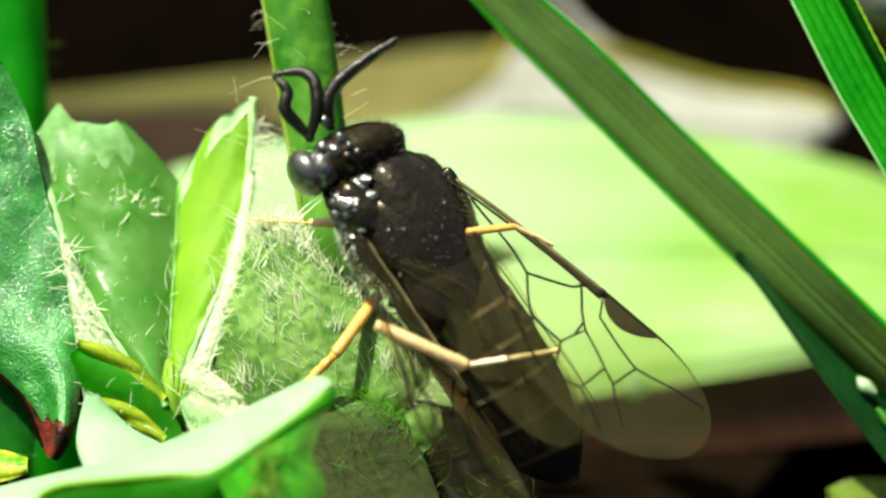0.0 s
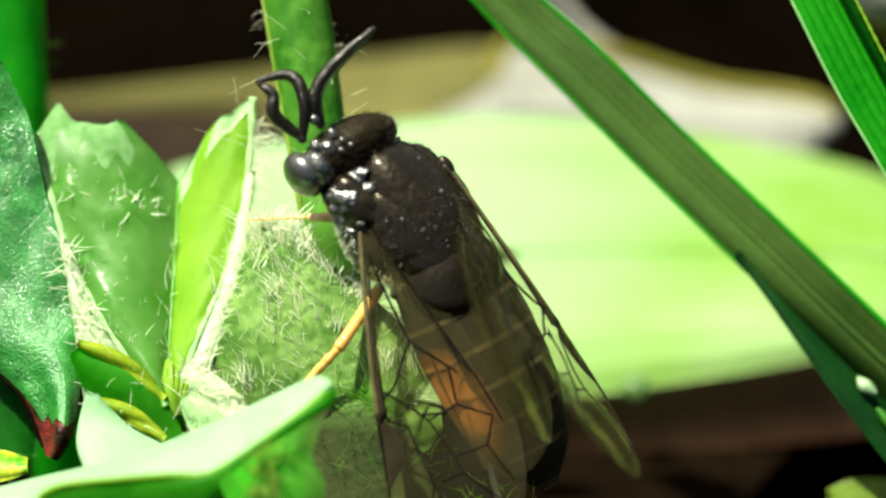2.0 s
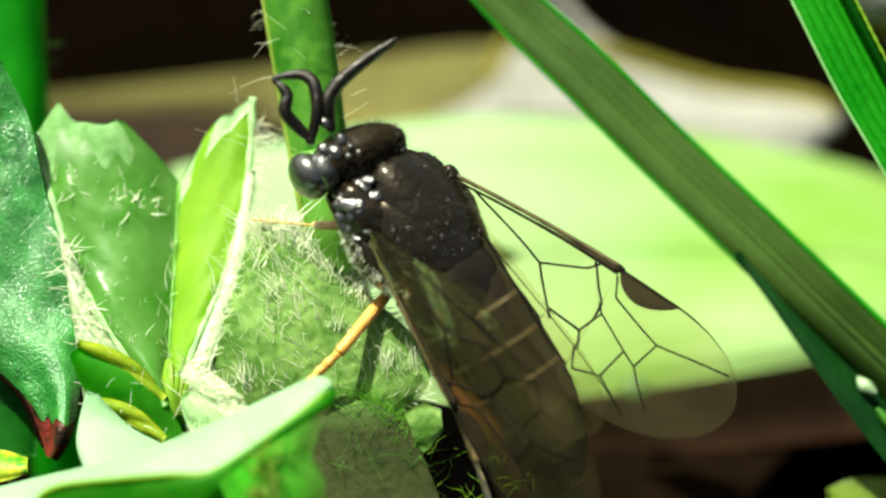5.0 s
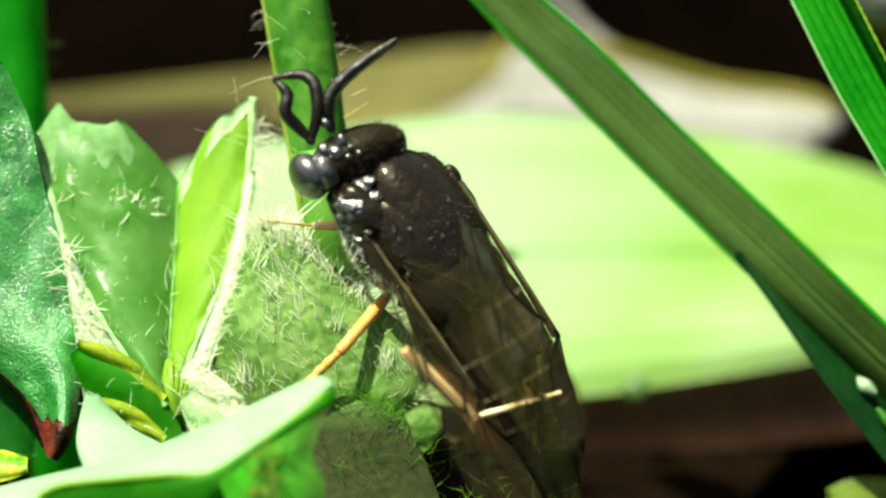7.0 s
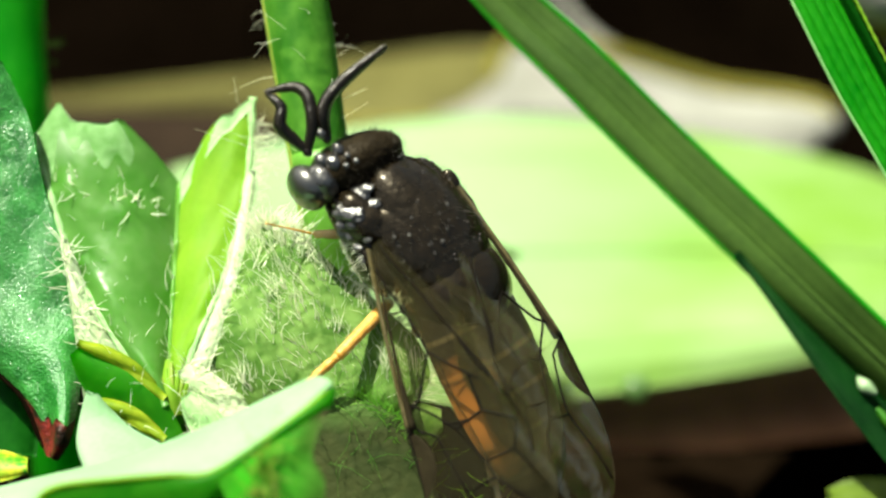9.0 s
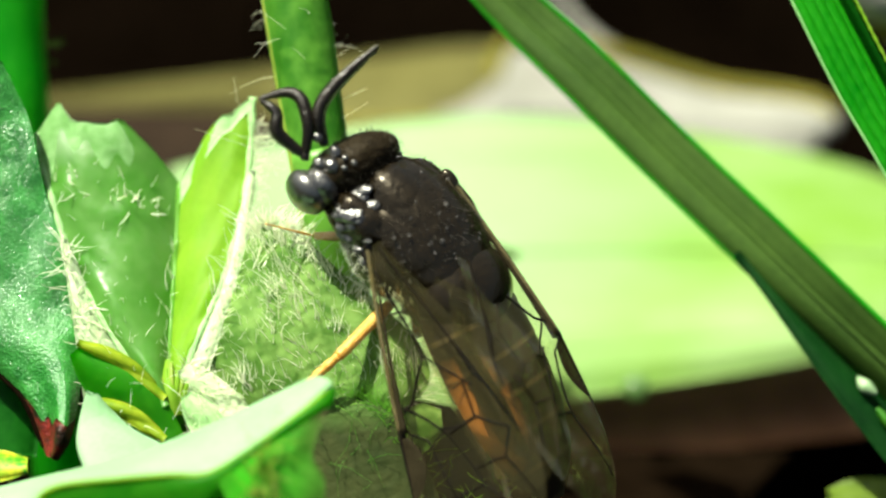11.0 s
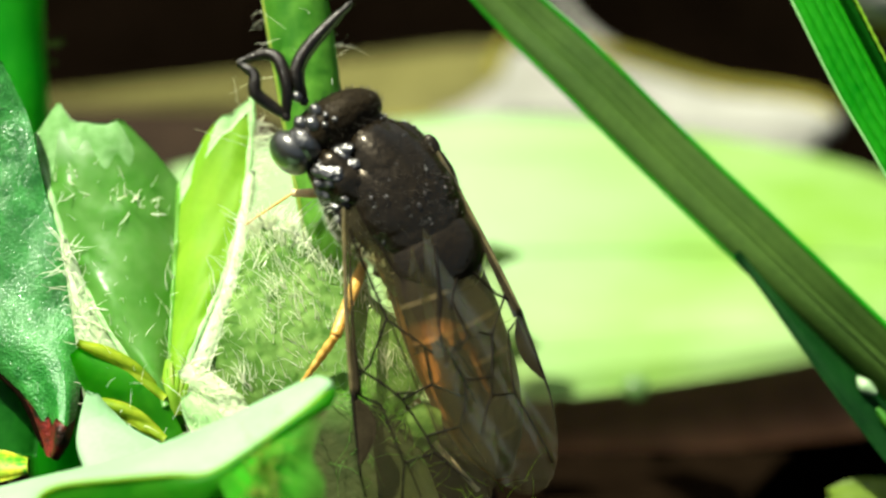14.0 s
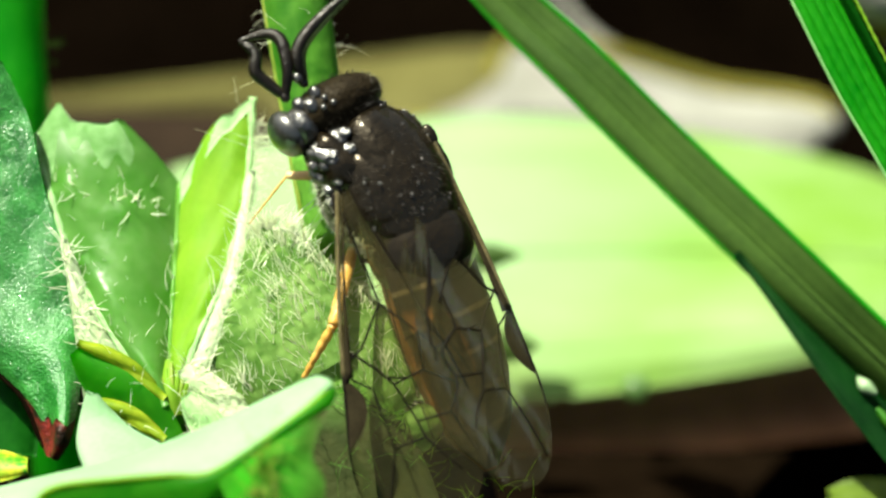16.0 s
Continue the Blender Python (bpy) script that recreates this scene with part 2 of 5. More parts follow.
def tube(points, radii, sides=8, cap=True):
    """A round tapered tube along points."""
    pts = [Vector(p) for p in points]
    v, f = [], []
    up = None
    for i, p in enumerate(pts):
        t = (pts[min(i + 1, len(pts) - 1)] - pts[max(i - 1, 0)]).normalized()
        if up is None:
            up = t.orthogonal().normalized()
        up = (up - t * up.dot(t)).normalized()
        w = t.cross(up)
        r = radii[i] if isinstance(radii, (list, tuple)) else radii
        for k in range(sides):
            a = 2 * math.pi * k / sides
            v.append(p + (up * math.cos(a) + w * math.sin(a)) * r)
    for i in range(len(pts) - 1):
        for k in range(sides):
            k2 = (k + 1) % sides
            f.append((i * sides + k, i * sides + k2, (i + 1) * sides + k2, (i + 1) * sides + k))
    if cap:
        f.append(tuple(range(sides - 1, -1, -1)))
        f.append(tuple((len(pts) - 1) * sides + k for k in range(sides)))
    return v, f


def curve_tube(ctrl, radii, n=24, sides=8):
    return tube([Vector(spline(ctrl, i / (n - 1))) for i in range(n)], [spline(radii, i / (n - 1)) for i in range(n)], sides)


def sheet(fn, nu, nv, thick, closed=True):
    """A leaf-like sheet with real thickness: fn(s, t) gives a place, s along and t across (-1 to 1)."""
    g = [[Vector(fn(i / nu, -1 + 2 * j / nv)) for j in range(nv + 1)] for i in range(nu + 1)]
    top, low = [], []
    for i in range(nu + 1):
        for j in range(nv + 1):
            a = g[min(i + 1, nu)][j] - g[max(i - 1, 0)][j]
            b = g[i][min(j + 1, nv)] - g[i][max(j - 1, 0)]
            nn = a.cross(b)
            nn = nn.normalized() if nn.length > 1e-14 else Vector((0, 0, 1))
            edge = min(1.0, 0.25 + 3.0 * min(j, nv - j) / nv)
            top.append(g[i][j] + nn * thick * 0.5 * edge)
            low.append(g[i][j] - nn * thick * 0.5 * edge)
    v, w, f, o = top + low, nv + 1, [], (nu + 1) * (nv + 1)
    for i in range(nu):
        for j in range(nv):
            q = (i * w + j, i * w + j + 1, (i + 1) * w + j + 1, (i + 1) * w + j)
            f.append(q)
            f.append(tuple(o + k for k in reversed(q)))
    if not closed:
        return v, f
    rim = [(i, 0) for i in range(nu + 1)] + [(nu, j) for j in range(1, nv + 1)] + \
          [(i, nv) for i in range(nu - 1, -1, -1)] + [(0, j) for j in range(nv - 1, 0, -1)]
    ids = [i * w + j for i, j in rim]
    for a, b in zip(ids, ids[1:] + ids[:1]):
        f.append((a, a + o, b + o, b))
    return v, f


def blob(centre, radii, nu=24, nv=16, shape=None):
    """A rounded body; shape(n) may push its surface in or out by a factor along the unit direction n."""
    v, f = [], []
    for i in range(nv + 1):
        th = math.pi * i / nv
        for j in range(nu):
            ph = 2 * math.pi * j / nu
            n = Vector((math.cos(th), math.sin(th) * math.cos(ph), math.sin(th) * math.sin(ph)))
            k = shape(n) if shape else 1.0
            v.append(Vector(centre) + Vector((n.x * radii[0], n.y * radii[1], n.z * radii[2])) * k)
    for i in range(nv):
        for j in range(nu):
            j2 = (j + 1) % nu
            f.append((i * nu + j, (i + 1) * nu + j, (i + 1) * nu + j2, i * nu + j2))
    return v, f


def hair(rng, root, way, length, radius, curl=0.4):
    side = Vector([rng.uniform(-1, 1) for _ in range(3)]) * curl
    a, way = Vector(root), Vector(way).normalized()
    pts = [a, a + way * length * 0.4 + side * length * 0.1, a + way * length * 0.75 + side * length * 0.4,
           a + way * length * 0.95 + side * length * 0.85]
    return tube(pts, [radius, radius * 0.8, radius * 0.55, radius * 0.15], 3, False)


def coat(rng, count, place, length, radius, curl=0.4):
    """Many hairs: place(rng) gives a root and a direction."""
    out = []
    for _ in range(count):
        root, way = place(rng)
        out.append(hair(rng, root, way, length * rng.uniform(0.5, 1.3), radius * rng.uniform(0.7, 1.2), curl))
    return join(*out)[:2]


TOEYE = BASE.to_3x3() @ Vector((0, 0, 1))
UP = BASE.to_3x3() @ Vector((0, 1, 0))
RIGHT = Vector((1, 0, 0))


def ribbon(left, right, bow=0.0, wave=0.0):
    """A surface between two edge curves in plan coordinates (x, y, d); bow lifts its middle towards the eye, in mm."""
    def fn(s, t):
        a, b = spline(left, s), spline(right, s)
        c = a + (b - a) * (t + 1) / 2
        c[2] -= bow * (1 - t * t) + wave * math.sin(9 * s + 2 * t)
        return P(*c)
    return fn


# ---- ground ----
def build_ground():
    near = np.linspace(-60, 60, 141)
    far = 60 * np.geomspace(1.15, 2e6, 26)
    ax = np.concatenate([-far[::-1], near, far])
    v, f, k = [], [], len(ax)
    for y in ax:
        for x in ax:
            fade = 1.0 if max(abs(x), abs(y)) < 62 else 0.0
            p = Vector((x, y, 0))
            z = fade * (1.3 * noise.noise(p * 0.16) + 0.7 * noise.noise(p * 0.5) + 0.3 * noise.noise(p * 1.3)) - 0.8
            v.append((x * MM, y * MM, z * MM))
    for i in range(k - 1):
        for j in range(k - 1):
            f.append((i * k + j, i * k + j + 1, (i + 1) * k + j + 1, (i + 1) * k + j))
    tagged(new("ground", mesh_of("ground", v, f, SOIL)), "crumbly soil with the shade put into a near-black colour", "soil", kind="structure")


build_ground()


def ground_below(p):
    return Vector((p[0], p[1], -0.0008))


# ---- plants ----
def build_broad_leaf():
    base = P(1900, 560, 11.5)
    th = thing("broad_leaf", ground_below(base), "large bright yellow-green leaf lying low in full sun", "leaf")
    left = [(300, 300, 12.5), (600, 232, 14.0), (900, 205, 14.5), (1250, 240, 14.5), (1600, 330, 14.0), (1900, 540, 12)]
    right = [(300, 420, 11.5), (600, 690, 10.0), (900, 712, 9.5), (1250, 672, 9.5), (1600, 610, 10.0), (1900, 570, 11.5)]
    lay = ribbon(left, right, 0.5, 0.12)

    def fn(s, t):
        # the lower margin curls away
        return lay(s, t) - TOEYE * 0.00032 * max(0.0, (t - 0.72) / 0.28) ** 2

    # the mint blotch paints the glare that whitens the left of the leaf
    broad = shade("broad_leaf", (0.118, 0.245, 0.011), (0.235, 0.352, 0.140), 0.6, 2.2, 5.5, 0.03, 0.8, contrast=(0.36, 0.66), spec=0.25, through_col=(0.42, 0.60, 0.07),
                  through_amount=0.25, stretch=(0.6, 1.3, 1.3), blotch=(P(620, 300, 13) - th.location, 0.0062, (0.285, 0.44, 0.235)))
    part("blade", sheet(fn, 60, 30, 0.00025), broad, th)
    for k in (-0.72, -0.5, -0.27, 0.2, 0.42, 0.64):
        part("vein", tube([Vector(fn(0.04 + 0.94 * i / 24, k)) + TOEYE * 0.00008 for i in range(25)], 0.00006, 6), broad, th)
    rib = [Vector(fn(i / 30, -0.05)) + TOEYE * 0.00004 for i in range(31)]
    part("midrib", tube(rib, [0.00010 + 0.00014 * i / 30 for i in range(31)], 8), broad, th)
    part("petiole", curve_tube([base, (base + ground_below(base)) / 2 + RIGHT * 0.002, ground_below(base)], [0.0005, 0.0006, 0.0007]), STEM, th)


def build_dry_leaves():
    a = thing("dry_leaf", ground_below(P(1150, 180, 22)), "pale beige dry leaf lying on the soil", "dead leaf")
    top = [(690, 216, 18.7), (800, 192, 18.9), (868, 150, 19.4), (905, 75, 20.4), (1080, 95, 20.0), (1260, 150, 19.6), (1420, 175, 19.0), (1478, 205, 18.6)]
    low = [(690, 300, 17.3), (790, 300, 17.3), (860, 300, 17.3), (920, 300, 17.4), (1080, 300, 17.5), (1260, 290, 17.6), (1420, 268, 17.8), (1480, 235, 18.2)]
    part("blade", sheet(ribbon(top, low, 0.2, 0.08), 56, 14, 0.0002), DRY, a)
    fa = ribbon(top, low, 0.2, 0.08)
    part("midrib", tube([Vector(fa(i / 30, 0.1)) + TOEYE * 0.00012 for i in range(31)], 0.00014, 6), DRY, a)
    part("rim", tube([Vector(fa(0.30 + 0.69 * i / 40, -0.97)) + TOEYE * 0.0001 for i in range(41)], 0.00022, 8), RIM, a, "lens colour fringe built as a yellow rim of the dry leaf")
    part("stalk", curve_tube([P(1085, 105, 20), P(1030, 55, 20.6), P(990, 0, 21), P(980, -60, 21.4)], [0.0003, 0.0002, 0.00018, 0.00018]), DRY, a)
    b = thing("dry_grass_leaf", ground_below(P(500, 150, 22)), "olive-brown withered grass leaf lying on the soil", "dead leaf")
    top = [(60, 172, 20.0), (350, 140, 20.3), (600, 108, 20.6), (800, 84, 20.9), (930, 84, 20.9)]
    low = [(60, 205, 19.2), (350, 208, 19.0), (600, 226, 18.6), (800, 215, 19.0), (930, 170, 19.8)]
    fb = ribbon(top, low, 0.4, 0.15)
    part("blade", sheet(fb, 40, 12, 0.0002), DRYOLIVE, b)
    part("rim", tube([Vector(fb(0.45 + 0.54 * i / 40, 0.97)) + TOEYE * 0.0001 for i in range(41)], 0.00018, 8), RIM, b, "lens colour fringe built as a yellow rim of the withered leaf")
    part("midrib", tube([Vector(fb(i / 30, 0.0)) + TOEYE * 0.0001 for i in range(31)], 0.00012, 6), DRYOLIVE, b)


def build_litter():
    a = thing("brown_leaf", ground_below(P(260, 260, 18)), "dark brown rotten leaf flat on the soil", "dead leaf")
    f = ribbon([(40, 200, 18.8), (250, 195, 18.9), (480, 200, 18.8)], [(40, 330, 16.6), (250, 335, 16.5), (480, 330, 16.6)], 0.2, 0.1)
    part("blade", sheet(f, 24, 12, 0.0002), BROWN, a)
    part("midrib", tube([Vector(f(i / 20, 0)) + TOEYE * 0.00008 for i in range(21)], 0.00012, 6), BROWN, a)
    b = thing("brown_leaf", ground_below(P(1150, 800, 11)), "brown rotten leaf under the broad leaf, lightened for haze", "dead leaf")
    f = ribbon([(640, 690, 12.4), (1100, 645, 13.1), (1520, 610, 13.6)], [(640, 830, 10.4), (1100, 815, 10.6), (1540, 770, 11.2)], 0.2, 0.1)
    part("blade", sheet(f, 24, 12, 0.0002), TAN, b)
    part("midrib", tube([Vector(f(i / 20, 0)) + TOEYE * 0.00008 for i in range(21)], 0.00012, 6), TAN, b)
    # dark sheet laid where the soil lies in shade
    e = thing("brown_leaf", ground_below(P(1100, 850, 10)), "near-black sheet standing in for shaded soil", "dead leaf")
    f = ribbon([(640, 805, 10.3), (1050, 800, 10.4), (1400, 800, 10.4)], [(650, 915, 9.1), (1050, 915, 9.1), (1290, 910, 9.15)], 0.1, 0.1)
    part("blade", sheet(f, 24, 12, 0.0002), SHADE_DARK, e)
    part("midrib", tube([Vector(f(i / 20, 0)) + TOEYE * 0.00008 for i in range(21)], 0.00012, 6), SHADE_DARK, e)
    c = thing("dry_stalk", ground_below(P(1640, 60, 14)), "pale dry grass stalk", "dead grass")
    part("stalk", curve_tube([P(1470, -90, 12), P(1545, -12, 12), P(1620, 40, 13), ground_below(P(1700, 120, 15))], [0.0006, 0.0006, 0.0006, 0.0006]), DRY, c)
    part("sheath", curve_tube([P(1500, -10, 12.3), P(1550, 22, 12.4), P(1620, 72, 13.3)], [0.0003, 0.0003, 0.0003]), RIM, c)


def build_grass():
    a = thing("grass_blade", ground_below(P(1720, 960, 3)), "dark green folded grass blade leaning across", "grass")
    mid = [(835, -60, 4.95), (925, 30, 4.95), (1045, 140, 4.75), (1190, 285, 4.65), (1345, 432, 4.45), (1500, 580, 4.35), (1640, 708, 4.25), (1795, 850, 4.15)]
    lo = [(785, -60, 4.90), (870, 35, 4.90), (1000, 163, 4.70), (1150, 312, 4.60), (1300, 458, 4.55), (1450, 600, 4.9), (1600, 735, 5.1), (1760, 880, 5.2)]
    hi = [(890, -60, 4.85), (985, 22, 4.85), (1090, 118, 4.65), (1230, 255, 4.55), (1390, 405, 4.2), (1550, 558, 3.85), (1680, 680, 3.6), (1830, 820, 3.4)]
    mid, lo, hi = ([(x, y, d * 0.7) for x, y, d in edge] for edge in (mid, lo, hi))
    part("lower_half", sheet(ribbon(mid, lo, 0.05), 60, 8, 0.00016), GRASS, a)
    part("upper_half", sheet(ribbon(hi, mid, -0.05), 60, 8, 0.00016), GRASS, a)
    part("midrib", tube([P(*spline(mid, i / 40)) + TOEYE * 0.00002 for i in range(41)], 0.00007, 8), GRASS, a)
    for edge in (lo, hi):
        part("margin", tube([P(*spline(edge, i / 40)) for i in range(41)], 0.00005, 6), GREEN, a, "bright green thin margin")
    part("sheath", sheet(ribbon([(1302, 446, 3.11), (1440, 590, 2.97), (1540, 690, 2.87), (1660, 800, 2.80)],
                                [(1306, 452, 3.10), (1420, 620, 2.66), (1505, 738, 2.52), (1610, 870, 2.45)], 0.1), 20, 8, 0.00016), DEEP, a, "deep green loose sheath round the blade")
    part("blotch", curve_tube([P(1518, 668, 2.58), P(1532, 684, 2.50), P(1552, 697, 2.44)], [0.00004, 0.00014, 0.00004], 12, 10), DEW, a, "small whitish blotch")
    part("blotch", curve_tube([P(1552, 722, 2.45), P(1570, 745, 2.4), P(1590, 775, 2.36)], [0.00004, 0.00010, 0.00006], 12, 10), STEM, a, "yellow-green blotch")
    foot = P(1730, 900, 3.0)
    part("culm", curve_tube([foot, (foot + ground_below(foot)) / 2, ground_below(foot)], [0.0007, 0.0008, 0.0008]), GRASS, a)
    b = thing("grass_blade", ground_below(P(1700, 400, 3)), "bright green upright grass blade with a ribbed face", "grass")
    lo = [(1352, -90, 1.6), (1400, 0, 1.5), (1480, 160, 1.4), (1568, 312, 1.3), (1700, 560, 1.2)]
    mi = [(1440, -90, 2.2), (1488, 0, 2.1), (1568, 150, 2.0), (1650, 300, 1.9), (1770, 540, 1.8)]
    hi = [(1468, -90, 1.6), (1514, 0, 1.5), (1585, 135, 1.4), (1680, 290, 1.3), (1800, 520, 1.2)]
    flat = ribbon(mi, lo, 0.05)
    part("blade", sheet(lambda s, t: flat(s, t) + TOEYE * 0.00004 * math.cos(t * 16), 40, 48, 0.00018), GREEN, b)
    for k in (-0.5, -0.1, 0.4):
        part("rib", tube([flat(i / 30, k) + TOEYE * 0.00006 for i in range(31)], 0.00003, 6), GRASS, b, "dull rib along the blade")
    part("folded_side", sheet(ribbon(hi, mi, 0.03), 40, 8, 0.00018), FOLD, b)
    part("margin", tube([P(*spline(hi, i / 60)) for i in range(61)], [0.00002 + 0.00002 * (i % 2) for i in range(61)], 6), YOUNG, b, "finely toothed margin")
    part("margin", tube([P(*spline(lo, i / 30)) for i in range(31)], 0.00003, 6), PALE, b, "thin pale margin")
    foot = P(1740, 520, 1.8)
    part("culm", curve_tube([foot, (foot + ground_below(foot)) / 2, ground_below(foot)], [0.0006, 0.0008, 0.0009]), GRASS, b)


def build_hairy_weed():
    foot = P(660, 1250, 3.9)
    th = thing("hairy_weed", ground_below(foot), "green hairy weed with folded toothed leaves in sun", "weed")
    stem_c = [P(505, -90, 1.9), P(528, 40, 1.9), P(556, 220, 1.9), P(590, 420, 1.95), P(612, 560, 2.7), P(620, 720, 3.6), P(630, 900, 3.9), foot, ground_below(foot)]
    part("stem", curve_tube(stem_c, [0.00060, 0.00062, 0.00058, 0.00052, 0.00052, 0.00055, 0.0006, 0.0007, 0.0008], 60, 20), STEM, th)
    # strips painting the sunlit edges of the stem
    for k, rr in ((-0.00057, 0.000055), (0.00051, 0.00004)):
        part("lit_stem_edge", tube([Vector(spline(stem_c, 0.62 * i / 40)) + RIGHT * k * (1 - 0.2 * i / 40) + TOEYE * 0.00022 for i in range(41)], rr, 8), YELLOW_GREEN, th, "sunlit edge of the stem put into a yellow-green strip")
    # sleeve added over the stem: its paler green stands in for overexposure
    part("overlit_sleeve", tube([Vector(spline(stem_c, 0.28 + 0.20 * i / 20)) + TOEYE * 0.00006 for i in range(21)], [0.00054 - 0.00006 * i / 20 + 0.00002 * math.sin(i) for i in range(21)], 20), LEAF, th, "added sleeve that puts overexposure into a pale stem colour")
    rng = random.Random(3)

    def on_stem(r):
        s = r.uniform(0.02, 0.45)
        c, c2 = Vector(spline(stem_c, s)), Vector(spline(stem_c, s + 0.01))
        t = (c2 - c).normalized()
        a = r.uniform(0, 2 * math.pi)
        o = t.orthogonal().normalized()
        w = (o * math.cos(a) + t.cross(o) * math.sin(a))
        return c + w * 0.00055, w + t * r.uniform(-0.5, 0.3)
    part("stem_hairs", coat(rng, 90, on_stem, 0.0005, 0.000005, 0.8), HAIR, th, kind="stuff")

    def on_side(r):
        q = Vector(P(530 + r.uniform(-10, 10), r.uniform(225, 310), 1.9))
        return q - RIGHT * 0.0005, -RIGHT + UP * r.uniform(-0.35, 0.5) + TOEYE * r.uniform(-0.3, 0.3)
    part("stem_hairs", coat(rng, 30, on_side, 0.0008, 0.0000075, 0.9), HAIR, th, kind="stuff")

    # the folded leaf: two halves about a sunken midrib, toothed along the upper margin
    lft = [(290, 720, 0.6), (200, 595, 0.9), (130, 470, 1.3), (92, 350, 1.7), (66, 235, 2.1)]
    mid = [(300, 720, 0.8), (300, 630, 1.1), (306, 530, 1.5), (312, 430, 1.9), (318, 325, 2.2)]
    rgt = [(312, 720, 0.7), (345, 610, 0.9), (400, 480, 1.3), (436, 330, 1.7), (448, 172, 2.1)]

    def half(edge, crown, bow, crease):
        def fn(s, t):
            u = (t + 1) / 2
            a, b = spline(mid, s), spline(edge, s)
            c = a + (b - a) * u
            c[2] -= bow * math.sin(math.pi * u)
            rise = max(0, s - 0.5) / 0.5
            c[1] -= np.interp(u, *crown) * rise
            c[2] += 0.05 * math.sin(s * 15 + u * 7) * u + 0.015 * math.sin(s * 31 - u * 12)
            c[2] -= 0.55 * max(0, rise - 0.6) ** 2 * u + crease * math.exp(-((s - 0.73 - 0.03 * math.sin(u * 8)) / 0.026) ** 2)
            return P(*c)
        return fn
    crown_l = ((0, 0.2, 0.4, 0.44, 0.5, 0.6, 0.72, 0.78, 0.85, 0.92, 1.0), (0, 45, 74, 73, 60, 52, 44, 46, 68, 38, 0))
    crown_r = ((0, 0.17, 0.4, 0.59, 0.71, 0.86, 1.0), (0, 14, 29, 30, 14, 10, 0))
    fl, fr = half(lft, crown_l, 0.25, 0.05), half(rgt, crown_r, 0.12, 0.0)
    # the pale blotch paints the gloss near the leaf's upper lobe
    lobe = shade("lobed_leaf_sheen_blotch", (0.045, 0.19, 0.012), (0.115, 0.27, 0.055), 0.32, 0.3, 1.4, 0.03, 0.45, through_col=(0.30, 0.66, 0.05),
                 through_amount=0.4, blotch=(P(125, 205, 1.9) - th.location, 0.0007, (0.40, 0.55, 0.34)))
    # paler copy of the leaf colour, carrying the sheen of the upper lobe
    lobe_sheen = shade("sheen_painted_leaf", (0.13, 0.31, 0.08), (0.26, 0.46, 0.19), 0.5, 0.15, 0.6, 0.02, 0.15, spec=0.2, through_col=(0.5, 0.8, 0.25), through_amount=0.4)
    part("leaf_half", sheet(fl, 40, 44, 0.00012), lobe, th)

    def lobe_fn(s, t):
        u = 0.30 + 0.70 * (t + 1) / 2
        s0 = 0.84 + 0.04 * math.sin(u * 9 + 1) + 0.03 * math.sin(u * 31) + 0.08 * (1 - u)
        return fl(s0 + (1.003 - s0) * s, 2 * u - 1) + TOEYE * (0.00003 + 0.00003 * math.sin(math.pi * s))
    part("painted_sheen_lobe", sheet(lobe_fn, 16, 40, 0.00005), lobe_sheen, th, "folded-over upper lobe with its sheen put into pale mint")
    # the sun coming through this half is put into a yellower green
    part("leaf_half", sheet(fr, 40, 36, 0.00012), YOUNG, th)
    part("leaf_rim", sheet(lambda s, t: fr(1.002 - (0.05 + 0.07 * (1 - t) / 2) * (1 - s), t) + TOEYE * 0.00004, 4, 36, 0.00005), LOBE, th, "pale upper rim of the leaf")
    for fn in (fl, fr):
        part("leaf_margin", tube([Vector(fn(i / 40, 1)) for i in range(41)], [0.00004 + 0.00004 * abs(math.sin(i * 0.9)) for i in range(41)], 6), LOBE, th, "pale thick leaf margin")
    part("midrib", tube([Vector(fl(i / 30, -1)) + TOEYE * 0.00003 for i in range(31)], 0.00005, 6), LEAF, th)
    part("node", curve_tube([P(300, 640, 0.95), P(301, 690, 0.7), P(306, 735, 0.7)], [0.0001, 0.0002, 0.00022]), YOUNG, th, "bright yellow-green leaf joint")
    for k in range(7):
        x = 276 + 9 * k
        part("joint_strand", curve_tube([P(x, 642 + 12 * abs(k - 3), 0.72), P(x + 2, 680, 0.6), P(298 + 3 * k, 722, 0.6)], [0.00003, 0.00005, 0.00004], 10, 6), YELLOW_GREEN if k % 2 else YOUNG, th, "yellow strand at the leaf joint")
    part("petiole", curve_tube([P(304, 725, 0.8), P(320, 780, 1.0), P(420, 860, 1.6), P(640, 1000, 2.3)], [0.0003, 0.00025, 0.0003, 0.0003]), STEM, th)

    def on_leaf(fn):
        def place(r):
            s, t = r.uniform(0.05, 0.95), r.uniform(-0.9, 1.0)
            return Vector(fn(s, t)), TOEYE * 0.35 + UP * r.uniform(0.2, 1) + RIGHT * r.uniform(-0.8, 0.8)
        return place

    def on_rim(fn):
        def place(r):
            s = r.uniform(0.0, 0.9)
            e, i = Vector(fn(s, 1.0)), Vector(fn(s, 0.8))
            return e, (e - i).normalized() + UP * r.uniform(-0.5, 0.7)
        return place
    def on_crease(r):
        u = r.uniform(-0.75, 0.95)
        return Vector(fl(0.77 + r.gauss(0, 0.03), u)), TOEYE * 0.4 + UP * r.uniform(-1, 1) + RIGHT * r.uniform(-0.8, 0.8)

